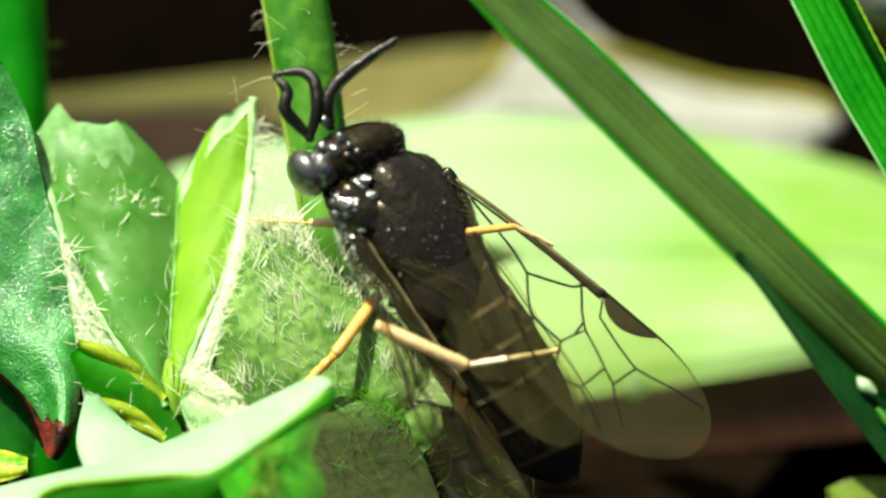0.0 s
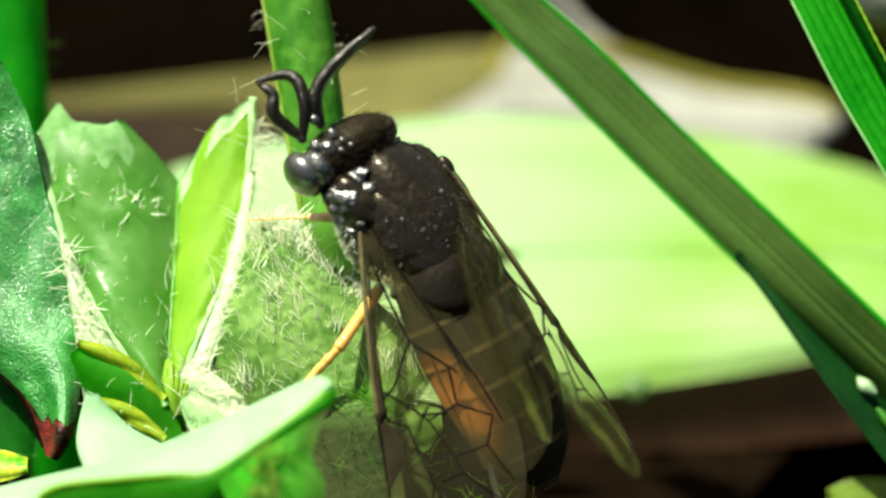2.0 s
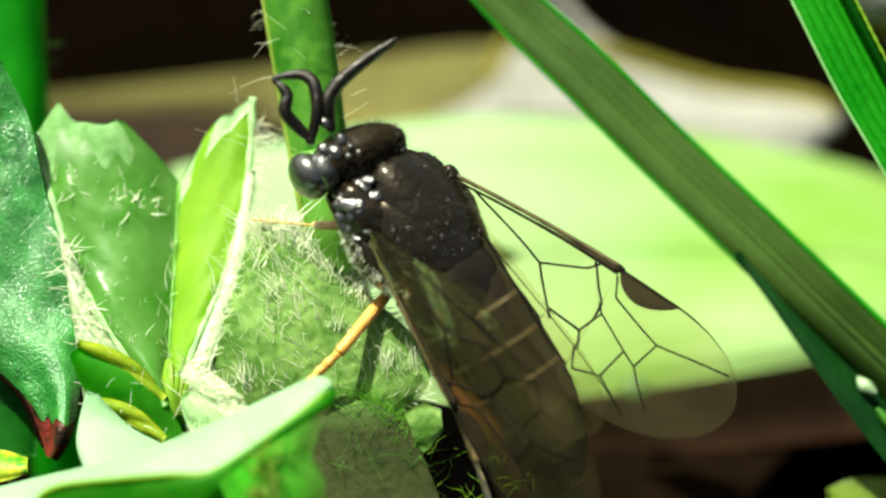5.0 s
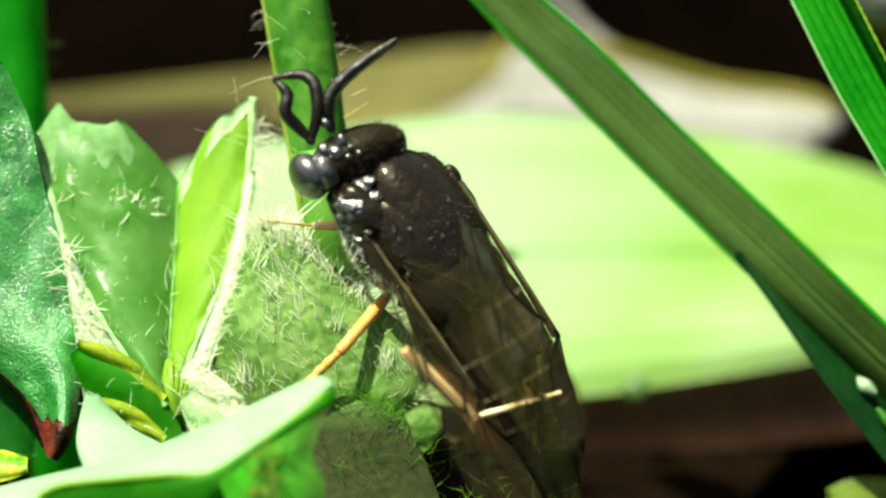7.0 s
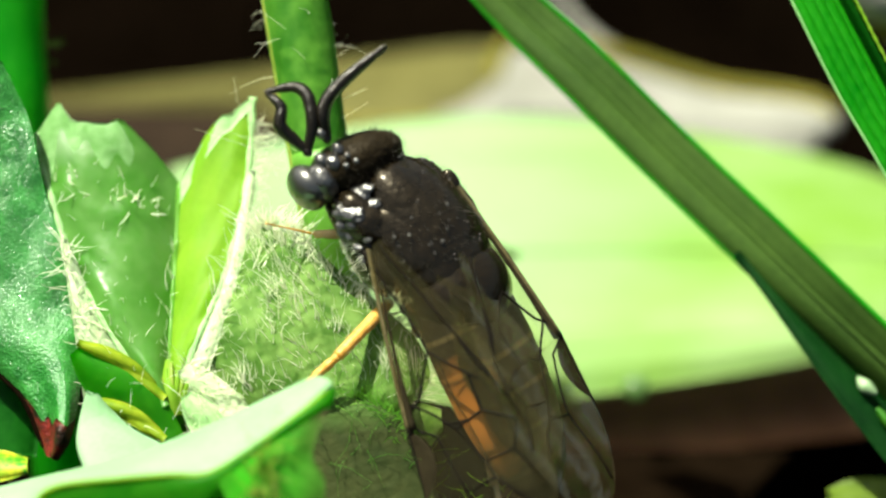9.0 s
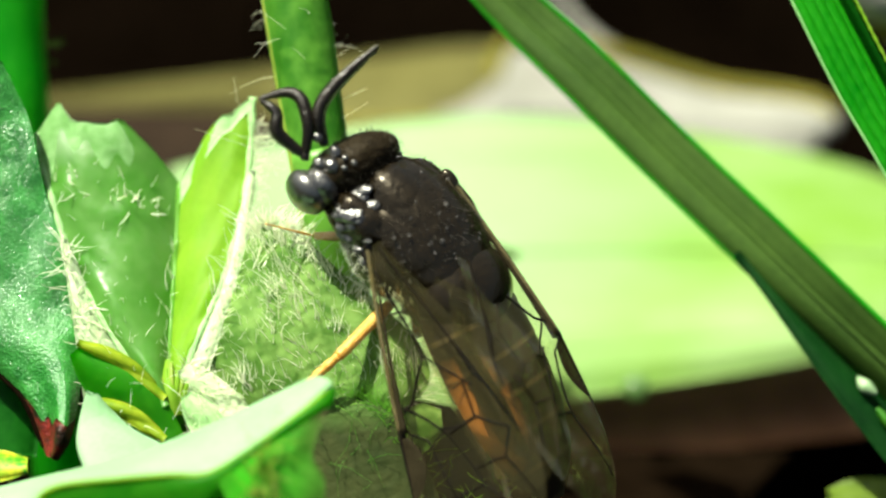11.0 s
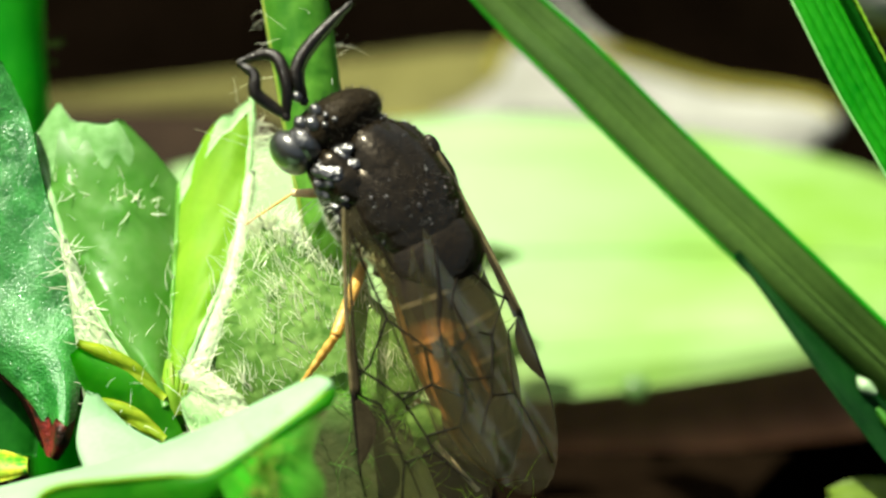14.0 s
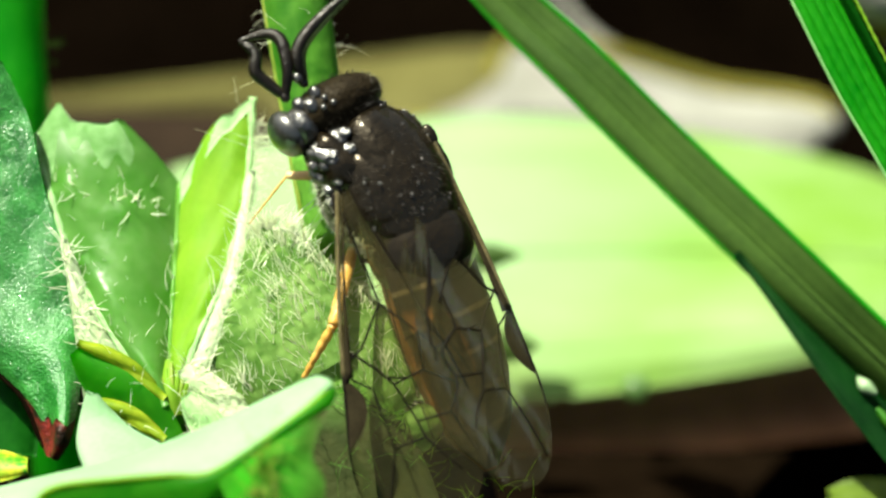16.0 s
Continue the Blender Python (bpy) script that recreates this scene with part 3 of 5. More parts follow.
    def on_fold(r):
        return Vector(fl(r.uniform(0.1, 0.75), r.uniform(-1, -0.85))), TOEYE * 0.4 + UP * r.uniform(0.2, 1) + RIGHT * r.uniform(-0.3, 0.3)
    part("leaf_hairs", coat(rng, 40, on_crease, 0.00019, 0.000021, 1.9), HAIR, th, kind="stuff")
    part("leaf_hairs", coat(rng, 24, on_fold, 0.0004, 0.00001, 0.3), HAIR, th, kind="stuff")
    part("leaf_hairs", coat(rng, 40, on_leaf(fl), 0.0003, 0.000007), HAIR, th, kind="stuff")
    part("leaf_hairs", coat(rng, 50, on_rim(fl), 0.00045, 0.000008), HAIR, th, kind="stuff")
    part("leaf_hairs", coat(rng, 170, on_rim(fr), 0.00045, 0.000009), HAIR, th, kind="stuff")

    # the leaf behind, thickly clad in hair
    le = [(440, 400, 1.6), (400, 480, 1.4), (345, 620, 1.1), (400, 720, 1.0), (540, 800, 1.0)]
    ri = [(530, 414, 0.9), (598, 478, 0.6), (682, 548, 0.5), (746, 615, 0.45), (752, 690, 0.4), (640, 768, 0.6)]
    fh = ribbon(le, ri, 0.3)
    part("hairy_leaf", sheet(fh, 30, 24, 0.00015), FURLEAF, th)
    fd = ribbon([(480, 690, 0.45), (440, 740, 0.35), (420, 840, 0.25), (430, 960, 0.2)], [(596, 694, 0.35), (670, 716, 0.15), (722, 750, 0.1), (752, 815, 0.1), (780, 890, 0.1), (800, 970, 0.1)], 0.06)
    # brown sheet added where shaded soil shows
    fe = ribbon([(640, 690, 3.0), (640, 800, 2.9), (640, 960, 2.8)], [(800, 720, 3.0), (860, 820, 2.9), (900, 960, 2.8)], 0.2)
    part("lower_leaf", sheet(fe, 14, 12, 0.00015), BROWN, th, "brown sheet standing in for shaded soil")
    # dull tone puts shade into a leaf that lies in the sun
    dull = shade("shade_dulled_leaf", (0.018, 0.028, 0.006), (0.037, 0.045, 0.012), 0.7, 0.3, 1.2, 0.03, 0.2, spec=0.15,
                 blotch=(P(610, 690, 0.3) - th.location, 0.00045, (0.060, 0.12, 0.022), (0.45, 1, 1)))
    part("lower_leaf", sheet(fd, 20, 16, 0.00015), dull, th, "lower leaf with shade put into a dull brownish green")

    part("leaf_tip", sheet(ribbon([(716, 732, 0.06), (745, 714, 0.06), (780, 726, 0.05)], [(736, 790, 0.1), (754, 798, 0.1), (784, 762, 0.06)], 0.05), 14, 8, 0.0001), FURLEAF, th, "sunlit tip of a lower leaf")

    def on_fringe(r):
        return Vector(P(r.uniform(740, 940), 905 - 130 * r.random() ** 2, 0.6)), UP * r.uniform(-0.2, 1) + RIGHT * r.uniform(-0.9, 1) + TOEYE * r.uniform(0, 0.5)
    part("lower_leaf_fur", coat(rng, 46, on_fringe, 0.0005, 0.000007, 0.9), YOUNG, th, kind="stuff")
    def on_lower(r):
        return Vector(fd(r.uniform(0, 1), r.uniform(-1, 1))), TOEYE * r.uniform(0.1, 0.9) + UP * r.uniform(-0.4, 1) + RIGHT * r.uniform(-1, 1)
    def on_lower_edge(r):
        q, h = r.uniform(0.0, 0.55), r.uniform(0.72, 1.0)
        return Vector(fd(q, h)), TOEYE * r.uniform(0.0, 0.4) + UP * r.uniform(0.1, 1) + RIGHT * r.uniform(-0.9, 0.6)
    part("lower_leaf_fur", coat(rng, 150, on_lower_edge, 0.0004, 0.000008, 0.7), LEAF, th, "pale fringe of hairs", kind="stuff")
    part("lower_leaf_fur", coat(rng, 120, on_lower, 0.0005, 0.000007, 1.5), STEM, th, "curled green hairs", kind="stuff")
    ft = ribbon([(425, 760, 0.5), (430, 820, 0.3), (440, 930, 0.2)], [(475, 750, 0.6), (485, 820, 0.4), (480, 930, 0.2)], 0.15)
    part("bract", sheet(ft, 14, 8, 0.0001), LEAF, th)

    def on_hairy(r):
        return Vector(fh(r.uniform(0, 1), r.uniform(-1, 1))), TOEYE * r.uniform(0.1, 0.5) + UP * r.uniform(0.2, 1) + RIGHT * r.uniform(-0.7, 0.7)
    tufts = [(rng.uniform(0, 0.8) ** 1.3, rng.uniform(-1, 0.9)) for _ in range(46)]

    def on_tuft(r):
        a, b = r.choice(tufts)
        q = Vector(fh(min(max(a + r.gauss(0, 0.035), 0), 1), min(max(b + r.gauss(0, 0.06), -1), 1)))
        lean = math.sin(a * 40 + b * 17) * 0.6
        return q, TOEYE * r.uniform(0.1, 0.6) + UP * r.uniform(0.4, 1) + RIGHT * (lean + r.uniform(-0.35, 0.35))
    def on_verge(r):
        s = r.uniform(0.2, 1.0)
        e, i = Vector(fh(s, 1.0)), Vector(fh(s, 0.8))
        return e, (e - i).normalized() + UP * r.uniform(-0.6, 0.8) + TOEYE * r.uniform(0, 0.5)
    part("hairy_leaf_fur", coat(rng, 160, on_verge, 0.0005, 0.000006, 0.4), HAIR, th, kind="stuff")
    part("hairy_leaf_fur", coat(rng, 700, on_hairy, 0.0004, 0.0000055, 0.3), HAIR, th, kind="stuff")
    part("hairy_leaf_fur", coat(rng, 70, on_tuft, 0.0006, 0.000016, 0.7), HAIR, th, "longer white strands", kind="stuff")
    part("hairy_leaf_fur", coat(rng, 620, on_tuft, 0.0005, 0.0000105, 0.3), HAIR, th, kind="stuff")

    fb = ribbon([(108, 425, 1.2), (124, 530, 0.9), (136, 620, 0.8), (150, 720, 0.8)], [(116, 428, 1.5), (180, 545, 1.35), (240, 640, 1.25), (300, 730, 1.2)], 0.05)
    part("hairy_leaf", sheet(fb, 20, 12, 0.00012), DOWN, th, "leaf white with down")
    fw = ribbon([(440, 300, 1.6), (402, 478, 1.15), (352, 610, 0.8), (322, 700, 0.65)], [(452, 305, 1.6), (428, 492, 1.2), (380, 625, 0.85), (352, 716, 0.7)], 0.03)
    part("downy_edge", sheet(fw, 24, 6, 0.00008), DOWN, th, "white downy edge beside the leaf")

    def on_edge(r):
        return Vector(fw(r.uniform(0, 1), r.uniform(-1, 1))), TOEYE * r.uniform(0.1, 0.7) + UP * r.uniform(-0.3, 0.9) + RIGHT * r.uniform(-0.2, 1)
    part("downy_edge_fur", coat(rng, 110, on_edge, 0.0003, 0.000009, 0.5), HAIR, th, kind="stuff")

    def on_back(r):
        return Vector(fb(r.uniform(0, 1), r.uniform(-1, 1))), TOEYE * r.uniform(0.1, 0.9) + UP * r.uniform(-0.4, 1) + RIGHT * r.uniform(-1, 1)
    part("hairy_leaf_fur", coat(rng, 200, on_back, 0.0005, 0.000012, 0.4), HAIR, th, kind="stuff")

    # the front leaf: glare put into the upper face's colour, shade into the lower's
    top = [(-60, 880, -0.9), (60, 848, -0.9), (200, 815, -1.0), (350, 762, -1.1), (480, 702, -1.3), (556, 668, -1.6), (582, 676, -1.9)]
    fold = [(-60, 1000, -2.3), (40, 925, -2.4), (88, 866, -2.5), (200, 849, -2.55), (300, 841, -2.6), (376, 836, -2.6), (480, 770, -2.5), (560, 708, -2.3), (586, 684, -2.0)]
    low = [(-60, 1020, -2.1), (50, 985, -2.1), (120, 985, -2.15), (210, 985, -2.2), (300, 970, -2.3), (390, 885, -2.55), (455, 806, -2.55), (515, 762, -2.4), (576, 726, -2.25), (592, 704, -2.0)]
    part("front_leaf", sheet(ribbon(top, fold, 0.1), 40, 12, 0.00014), FRONT, th, "upper face of a leaf, sun glare put into its pale colour")
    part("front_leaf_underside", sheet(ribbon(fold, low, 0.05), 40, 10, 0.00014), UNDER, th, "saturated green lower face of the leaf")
    part("front_leaf_edge", tube([P(*spline(fold, i / 40)) + TOEYE * 0.00003 for i in range(41)], 0.00004, 6), YOUNG, th, "thin yellow-green edge")
    # a hairy green leaf under the front leaf
    fg = ribbon([(385, 852, -2.75), (400, 890, -2.75), (410, 970, -2.75)], [(580, 722, -2.35), (562, 770, -2.5), (552, 810, -2.55), (575, 860, -2.6), (560, 970, -2.6)], 0.05)
    # away from the green base, shade is put into the dull tone
    under_front = shade("dull_leaf_greener_at_base", (0.022, 0.028, 0.007), (0.042, 0.046, 0.013), 0.7, 0.3, 1.5, 0.03, 0.2, spec=0.1,
                        blotch=(P(458, 850, -2.6) - th.location, 0.00075, (0.030, 0.25, 0.006), (1, 0.7, 0.5)))
    part("lower_leaf", sheet(fg, 24, 22, 0.00014), under_front, th, "dull brownish-green leaf under the front leaf")

    def on_green(r):
        return Vector(fg(r.uniform(0, 1), r.uniform(-1, 0.9))), TOEYE * r.uniform(0.1, 0.7) + UP * r.uniform(-0.2, 1) + RIGHT * r.uniform(-0.8, 0.8)
    part("lower_leaf_fur", coat(rng, 60, on_green, 0.0005, 0.000006, 1.6), GREEN, th, "curled green hairs", kind="stuff")

    def on_clump(r):
        return Vector(P(r.gauss(466, 12), r.uniform(790, 890), -2.82)), TOEYE * r.uniform(0.1, 0.6) + UP * r.uniform(-0.6, 1) + RIGHT * r.uniform(-0.6, 0.6)
    part("lower_leaf_fur", coat(rng, 70, on_clump, 0.00036, 0.000014, 1.2), YELLOW_GREEN, th, "yellowish tuft of hair", kind="stuff")
    part("front_petiole", curve_tube([P(-40, 930, -2.0), P(60, 1050, -1), P(400, 1200, 1.2), foot], [0.0004, 0.0004, 0.0004, 0.0005]), STEM, th)
    base = ribbon([(154, 692, 0.15), (140, 745, 0.05), (136, 790, -0.4), (152, 838, -1.15)], [(176, 704, 0.2), (232, 758, 0.1), (292, 792, -0.4), (330, 835, -1.15)], 0.12)
    part("bract", sheet(base, 20, 14, 0.00012), FRONT, th, "whitish base of the front leaf")
    # small bracts at the joint, each a rounded blade between two ends
    def bract_fn(a, b, width, bow, curve=0.0):
        a, b = np.array(a, float), np.array(b, float)
        way = (b - a)[:2]
        side = np.array((-way[1], way[0])) / np.hypot(*way)

        def fn(q, t):
            c = a + (b - a) * q
            w = width * math.sin(math.pi * (0.04 + 0.92 * q)) ** 0.55
            c[:2] += side * (w * t + curve * math.sin(math.pi * q))
            c[2] -= bow * (1 - t * t) + 0.04 * math.sin(q * 7 + t * 3)
            return P(*c)
        return fn
    for a, b, width, bow, curve, mat, label, hairs in (
            ((136, 618, 0.50), (318, 800, 0.45), 50, 0.06, 0, UNDER, "green leaf at the joint", 3),
            ((138, 606, 0.40), (292, 706, 0.5), 15, 0.05, -12, OLIVE, "yellowish olive bract", 4),
            ((168, 708, 0.30), (292, 778, 0.25), 15, 0.06, -8, OLIVE, "yellowish olive bract", 6),
            ((322, 652, 0.75), (440, 742, 0.8), 34, 0.12, 8, DOWN, "bract white with down", 130),
            ((330, 700, 0.5), (400, 800, 0.4), 30, 0.1, 0, LOBE, "pale minty bract", 60)):
        face = bract_fn(a, b, width, bow, curve)
        part("bract", sheet(face, 18, 10, 0.0001), mat, th, label)

        def on_bract(r):
            return Vector(face(r.uniform(0, 1), r.uniform(-1, 1))), TOEYE * r.uniform(0.1, 0.8) + UP * r.uniform(-0.3, 1) + RIGHT * r.uniform(-1, 1)
        part("bract_down", coat(rng, hairs, on_bract, 0.00035, 0.0000075, 0.7), HAIR, th, kind="stuff")


def build_glossy_leaf():
    foot = P(-150, 1050, 1.5)
    th = thing("glossy_leaf", ground_below(foot), "dark green glossy blistered leaf with a reddened tip", "leaf")
    ri = [(2, 110, 1.5), (55, 225, 1.5), (80, 340, 1.5), (125, 480, 1.4), (146, 620, 1.3), (145, 700, 1.2), (134, 770, 1.1), (108, 808, 1.0)]
    le = [(-80, 100, 1.7), (-180, 225, 1.7), (-240, 340, 1.7), (-260, 480, 1.6), (-90, 600, 1.4), (28, 690, 1.25), (66, 770, 1.1), (84, 806, 1.0)]
    base_fn = ribbon(le, ri, 0.3)

    def fn(s, t):
        q = Vector(base_fn(s, t)) * 1300
        rise = min(max((s - 0.48) / 0.34, 0), 1)
        rise *= 1 - 0.9 * min(max((s - 0.80) / 0.2, 0), 1) ** 2
        swell = 0.0008 * rise * math.exp(-((t - 0.7) / 0.55) ** 2)
        return base_fn(s, t) + TOEYE * (swell + 0.00011 * noise.noise(q) + 0.00003 * noise.noise(q * 3))
    green = shade("glossy_leaf", (0.008, 0.10, 0.010), (0.050, 0.27, 0.045), 0.24, 0.05, 0.40, 0.038, 0.044, spec=0.9, rough_var=0.25, sheen_tint=(0.94, 1.0, 0.96),
                  through_col=(0.10, 0.55, 0.06), through_amount=0.15)
    withered = shade("reddened_tip", (0.012, 0.006, 0.003), (0.13, 0.012, 0.009), 0.45, 0.1, 0.35, 0.05, 0.08, spec=0.3, contrast=(0.42, 0.60))
    part("blade", sheet(fn, 90, 60, 0.00016), green, th)

    def tip_fn(q, t):
        s0 = 0.80 - 0.10 * max(0.0, -t) ** 3 + 0.012 * math.sin(t * 11)
        return fn(s0 + (0.999 - s0) * q, t * 1.01) + TOEYE * 0.00005
    part("tip", sheet(tip_fn, 30, 40, 0.00014), withered, th, "dark red withered tip")

    # strip painting the shadow band along the left margin
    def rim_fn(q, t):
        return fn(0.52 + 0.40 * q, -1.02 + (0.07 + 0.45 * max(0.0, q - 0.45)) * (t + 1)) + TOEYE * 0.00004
    part("rim", sheet(rim_fn, 40, 8, 0.00012), SHADE_DARK, th, "dark strip along the margin, painted as its shadow")
    # the shadow over this lobe is in its dark green
    part("lower_lobe", sheet(ribbon([(-90, 640, 2.0), (-100, 720, 2.0), (-60, 806, 1.9)], [(40, 660, 2.0), (70, 730, 1.9), (64, 808, 1.8)], 0.2), 16, 14, 0.00014), FOLD, th, "lower lobe with its shade put into dark green")
    part("petiole", curve_tube([P(-230, 470, 1.62), P(-280, 800, 1.6), foot, ground_below(foot)], [0.0004, 0.0004, 0.0005, 0.0005]), STEM, th)


def build_small_plants():
    a = thing("weed_stem", ground_below(P(90, 900, 6)), "blurred green hairy stem", "weed")
    c = [P(20, -120, 6), P(25, 60, 6), P(40, 200, 6), P(60, 400, 6.5), P(90, 700, 7), ground_below(P(90, 900, 6))]
    part("stem", curve_tube(c, [0.0007, 0.0006, 0.00055, 0.0005, 0.0005, 0.0006], 40, 14), GREEN, a)
    rng = random.Random(8)

    def on_stalk(r):
        q = Vector(spline(c, r.uniform(0.0, 0.5)))
        w = RIGHT * r.choice((-1, 1)) + UP * r.uniform(-0.3, 0.5) + TOEYE * r.uniform(-0.4, 0.4)
        return q + w.normalized() * 0.00055, w
    part("stem_hairs", coat(rng, 14, on_stalk, 0.0004, 0.000005), LEAF, a, kind="stuff")
    b = thing("seedling", ground_below(P(860, 900, 6)), "small dark green seedling with two pointed leaves", "weed")
    part("leaf", sheet(ribbon([(820, 440, 8), (870, 432, 8), (920, 450, 8)], [(820, 480, 8), (870, 474, 8), (920, 454, 8)], 0.1), 14, 6, 0.0001), GRASS, b)
    part("leaf", sheet(ribbon([(850, 592, 7.5), (910, 588, 7.5), (952, 608, 7.5)], [(850, 645, 7.5), (910, 640, 7.5), (952, 614, 7.5)], 0.1), 14, 6, 0.0001), GRASS, b)
    part("stem", curve_tube([P(822, 460, 8.05), P(850, 620, 7.6), P(870, 800, 6.8), ground_below(P(860, 900, 6))], [0.00005, 0.00006, 0.00007, 0.0001]), GRASS, b)
    d = thing("ground_leaf", ground_below(P(1560, 960, 4)), "yellow-green leaf tip near the soil", "leaf")
    part("blade", sheet(ribbon([(1462, 868, 4), (1520, 846, 4), (1640, 850, 4)], [(1470, 890, 3.5), (1520, 960, 3), (1640, 980, 3)], 0.1), 16, 8, 0.00012), DIM, d)
    part("petiole", curve_tube([P(1630, 930, 3.5), P(1680, 1000, 3.5), ground_below(P(1690, 1010, 4))], [0.0003, 0.0003, 0.0003]), STEM, d)
    spotted = shade("spotted_leaf", (0.03, 0.19, 0.006), (0.32, 0.36, 0.02), 0.5, 0.12, 0.35, 0.01, 0.1, spec=0.2, contrast=(0.40, 0.58))
    e = thing("ground_leaf", ground_below(P(10, 960, 2)), "small yellow leaf with green spots lit by sun", "leaf")
    part("blade", sheet(ribbon([(-40, 800, 1.3), (5, 798, 1.3), (48, 812, 1.3)], [(-40, 856, 0.9), (5, 852, 0.9), (50, 838, 0.9)], 0.15), 14, 8, 0.00012), spotted, e)
    part("petiole", curve_tube([P(-20, 840, 1.0), P(-40, 950, 1.2), ground_below(P(-40, 1000, 1.8))], [0.0002, 0.0002, 0.0003]), STEM, e)

    drop = tagged(new("dew_drop", mesh_of("dew_drop", [v - P(1124, 684, 9.3) for v in blob(P(1124, 684, 9.3), (0.0003, 0.0003, 0.00026), 20, 14)[0]], blob((0, 0, 0), (1, 1, 1), 20, 14)[1], DROP)), "small pale milky dew drop on the leaf edge", "water drop")
    drop.location = P(1124, 684, 9.3)


build_broad_leaf()
build_dry_leaves()
build_litter()
build_grass()
build_hairy_weed()
build_glossy_leaf()
build_small_plants()

# ---- sawfly ----
# Body space: x to the head, y to its left, z to its back, in metres.
F0 = Vector((-0.529, 0.848, 0.0)).normalized()
SIDE0 = Vector((0.848, 0.529, 0.0)).normalized()
LEAN = radians(18)
D0 = (Vector((0, 0, 1)) * math.cos(LEAN) + SIDE0 * math.sin(LEAN)).normalized()
L0 = D0.cross(F0)
BODY0 = Matrix((F0, L0, D0)).transposed().to_4x4()
BODY_DEPTH = 0.2


def mm_pose(m, v):
    """A pose from a turn and a place in millimetres, in the world."""
    return BASE @ Matrix.Translation(Vector(v) * MM) @ m.to_4x4()


def body_at(x, y, turn):
    return mm_pose(Matrix.Rotation(radians(turn), 4, "Z") @ BODY0, pic(x, y, BODY_DEPTH))


REST = body_at(715, 380, 0)
TO_BODY = REST.inverted()


def loc(x, y, d=0.0):
    """Plan coordinates at the first moment to body space."""
    return TO_BODY @ P(x, y, d)


def m3(*a):
    return Vector(a) * MM


NECK = loc(645, 285, 0.1)
WING_L, TIP_L, HIND_L = 3.4, 2.94, 4.7


def rounding(x):
    return 1 - math.sqrt(max(0.0, 1 - max(0.0, (x - 4.4) / 1.94) ** 2))


def fore_width(x):
    return spline([0.25, 0.75, 1.25, 1.72, 2.08, 2.36, 2.42], min(1, x / 4.4)) - 1.27 * rounding(x)


def fore_front(x):
    return 0.06 * math.sin(math.pi * min(1, x / 4.4)) - 1.13 * rounding(x)


def wing_sheet(x0, x1, shift, front, width, n=24):
    """Wing skin from x0 to x1 mm, trailing side at positive y."""
    def fn(s, t):
        x = x0 + (x1 - x0) * (s if x1 < 4 else math.sin(s * math.pi / 2))
        a, b = -front(x), width(x)
        y = a + (b - a) * (t + 1) / 2
        return m3(x - shift, y, 0.03 * math.sin(x * 3.1) + 0.03 * math.sin(y * 6 + x))
    return sheet(fn, n, 16, 0.000006, False)


def vein_net(lines, x0, x1, shift, r, parent, mat=None):
    """Each vein a part of its wing."""
    for pts in lines:
        clipped = [p for p in pts if x0 - 0.02 <= p[0] <= x1 + 0.02]
        if len(clipped) > 1:
            part("vein", tube([m3(p[0] - shift, p[1], 0.03 * math.sin(p[0] * 3.1) + 0.03 * math.sin(p[1] * 6 + p[0])) for p in clipped], r * MM, 6), mat or VEIN, parent, offset=False)


def straight(*pts):
    out = []
    for a, b in zip(pts, pts[1:]):
        out += [(a[0] + (b[0] - a[0]) * i / 20, a[1] + (b[1] - a[1]) * i / 20) for i in range(20)]
    return out + [pts[-1]]


VEINS = [
    straight((0.5, 0.07), (0.9, 0.20), (2.1, 0.63)),
    straight((2.1, 0.63), (2.61, 1.26), (3.29, 1.35)),
    straight((2.1, 0.63), (2.88, 0.29), (3.1, 0.05)),
    straight((2.61, 1.26), (2.74, 1.42)),
    straight((0.1, 0.22), (0.36, 0.33), (1.84, 1.16), (2.88, 1.75), (3.66, 2.12)),
    straight((1.84, 1.16), (2.54, 1.48), (2.83, 1.74)),
    straight((3.29, 1.35), (3.52, 0.83), (3.24, 0.52), (2.95, 0.10)),
    straight((3.29, 1.35), (3.55, 1.95), (4.04, 1.80), (4.72, 2.22)),
    straight((3.52, 0.83), (4.18, 1.21), (4.04, 1.80)),
    straight((4.18, 1.21), (4.47, 1.34), (5.03, 1.95)),
    straight((4.47, 1.34), (4.63, 0.80), (6.0, 0.62)),
    straight((4.63, 0.80), (3.59, 0.45), (3.42, 0.10)),
]


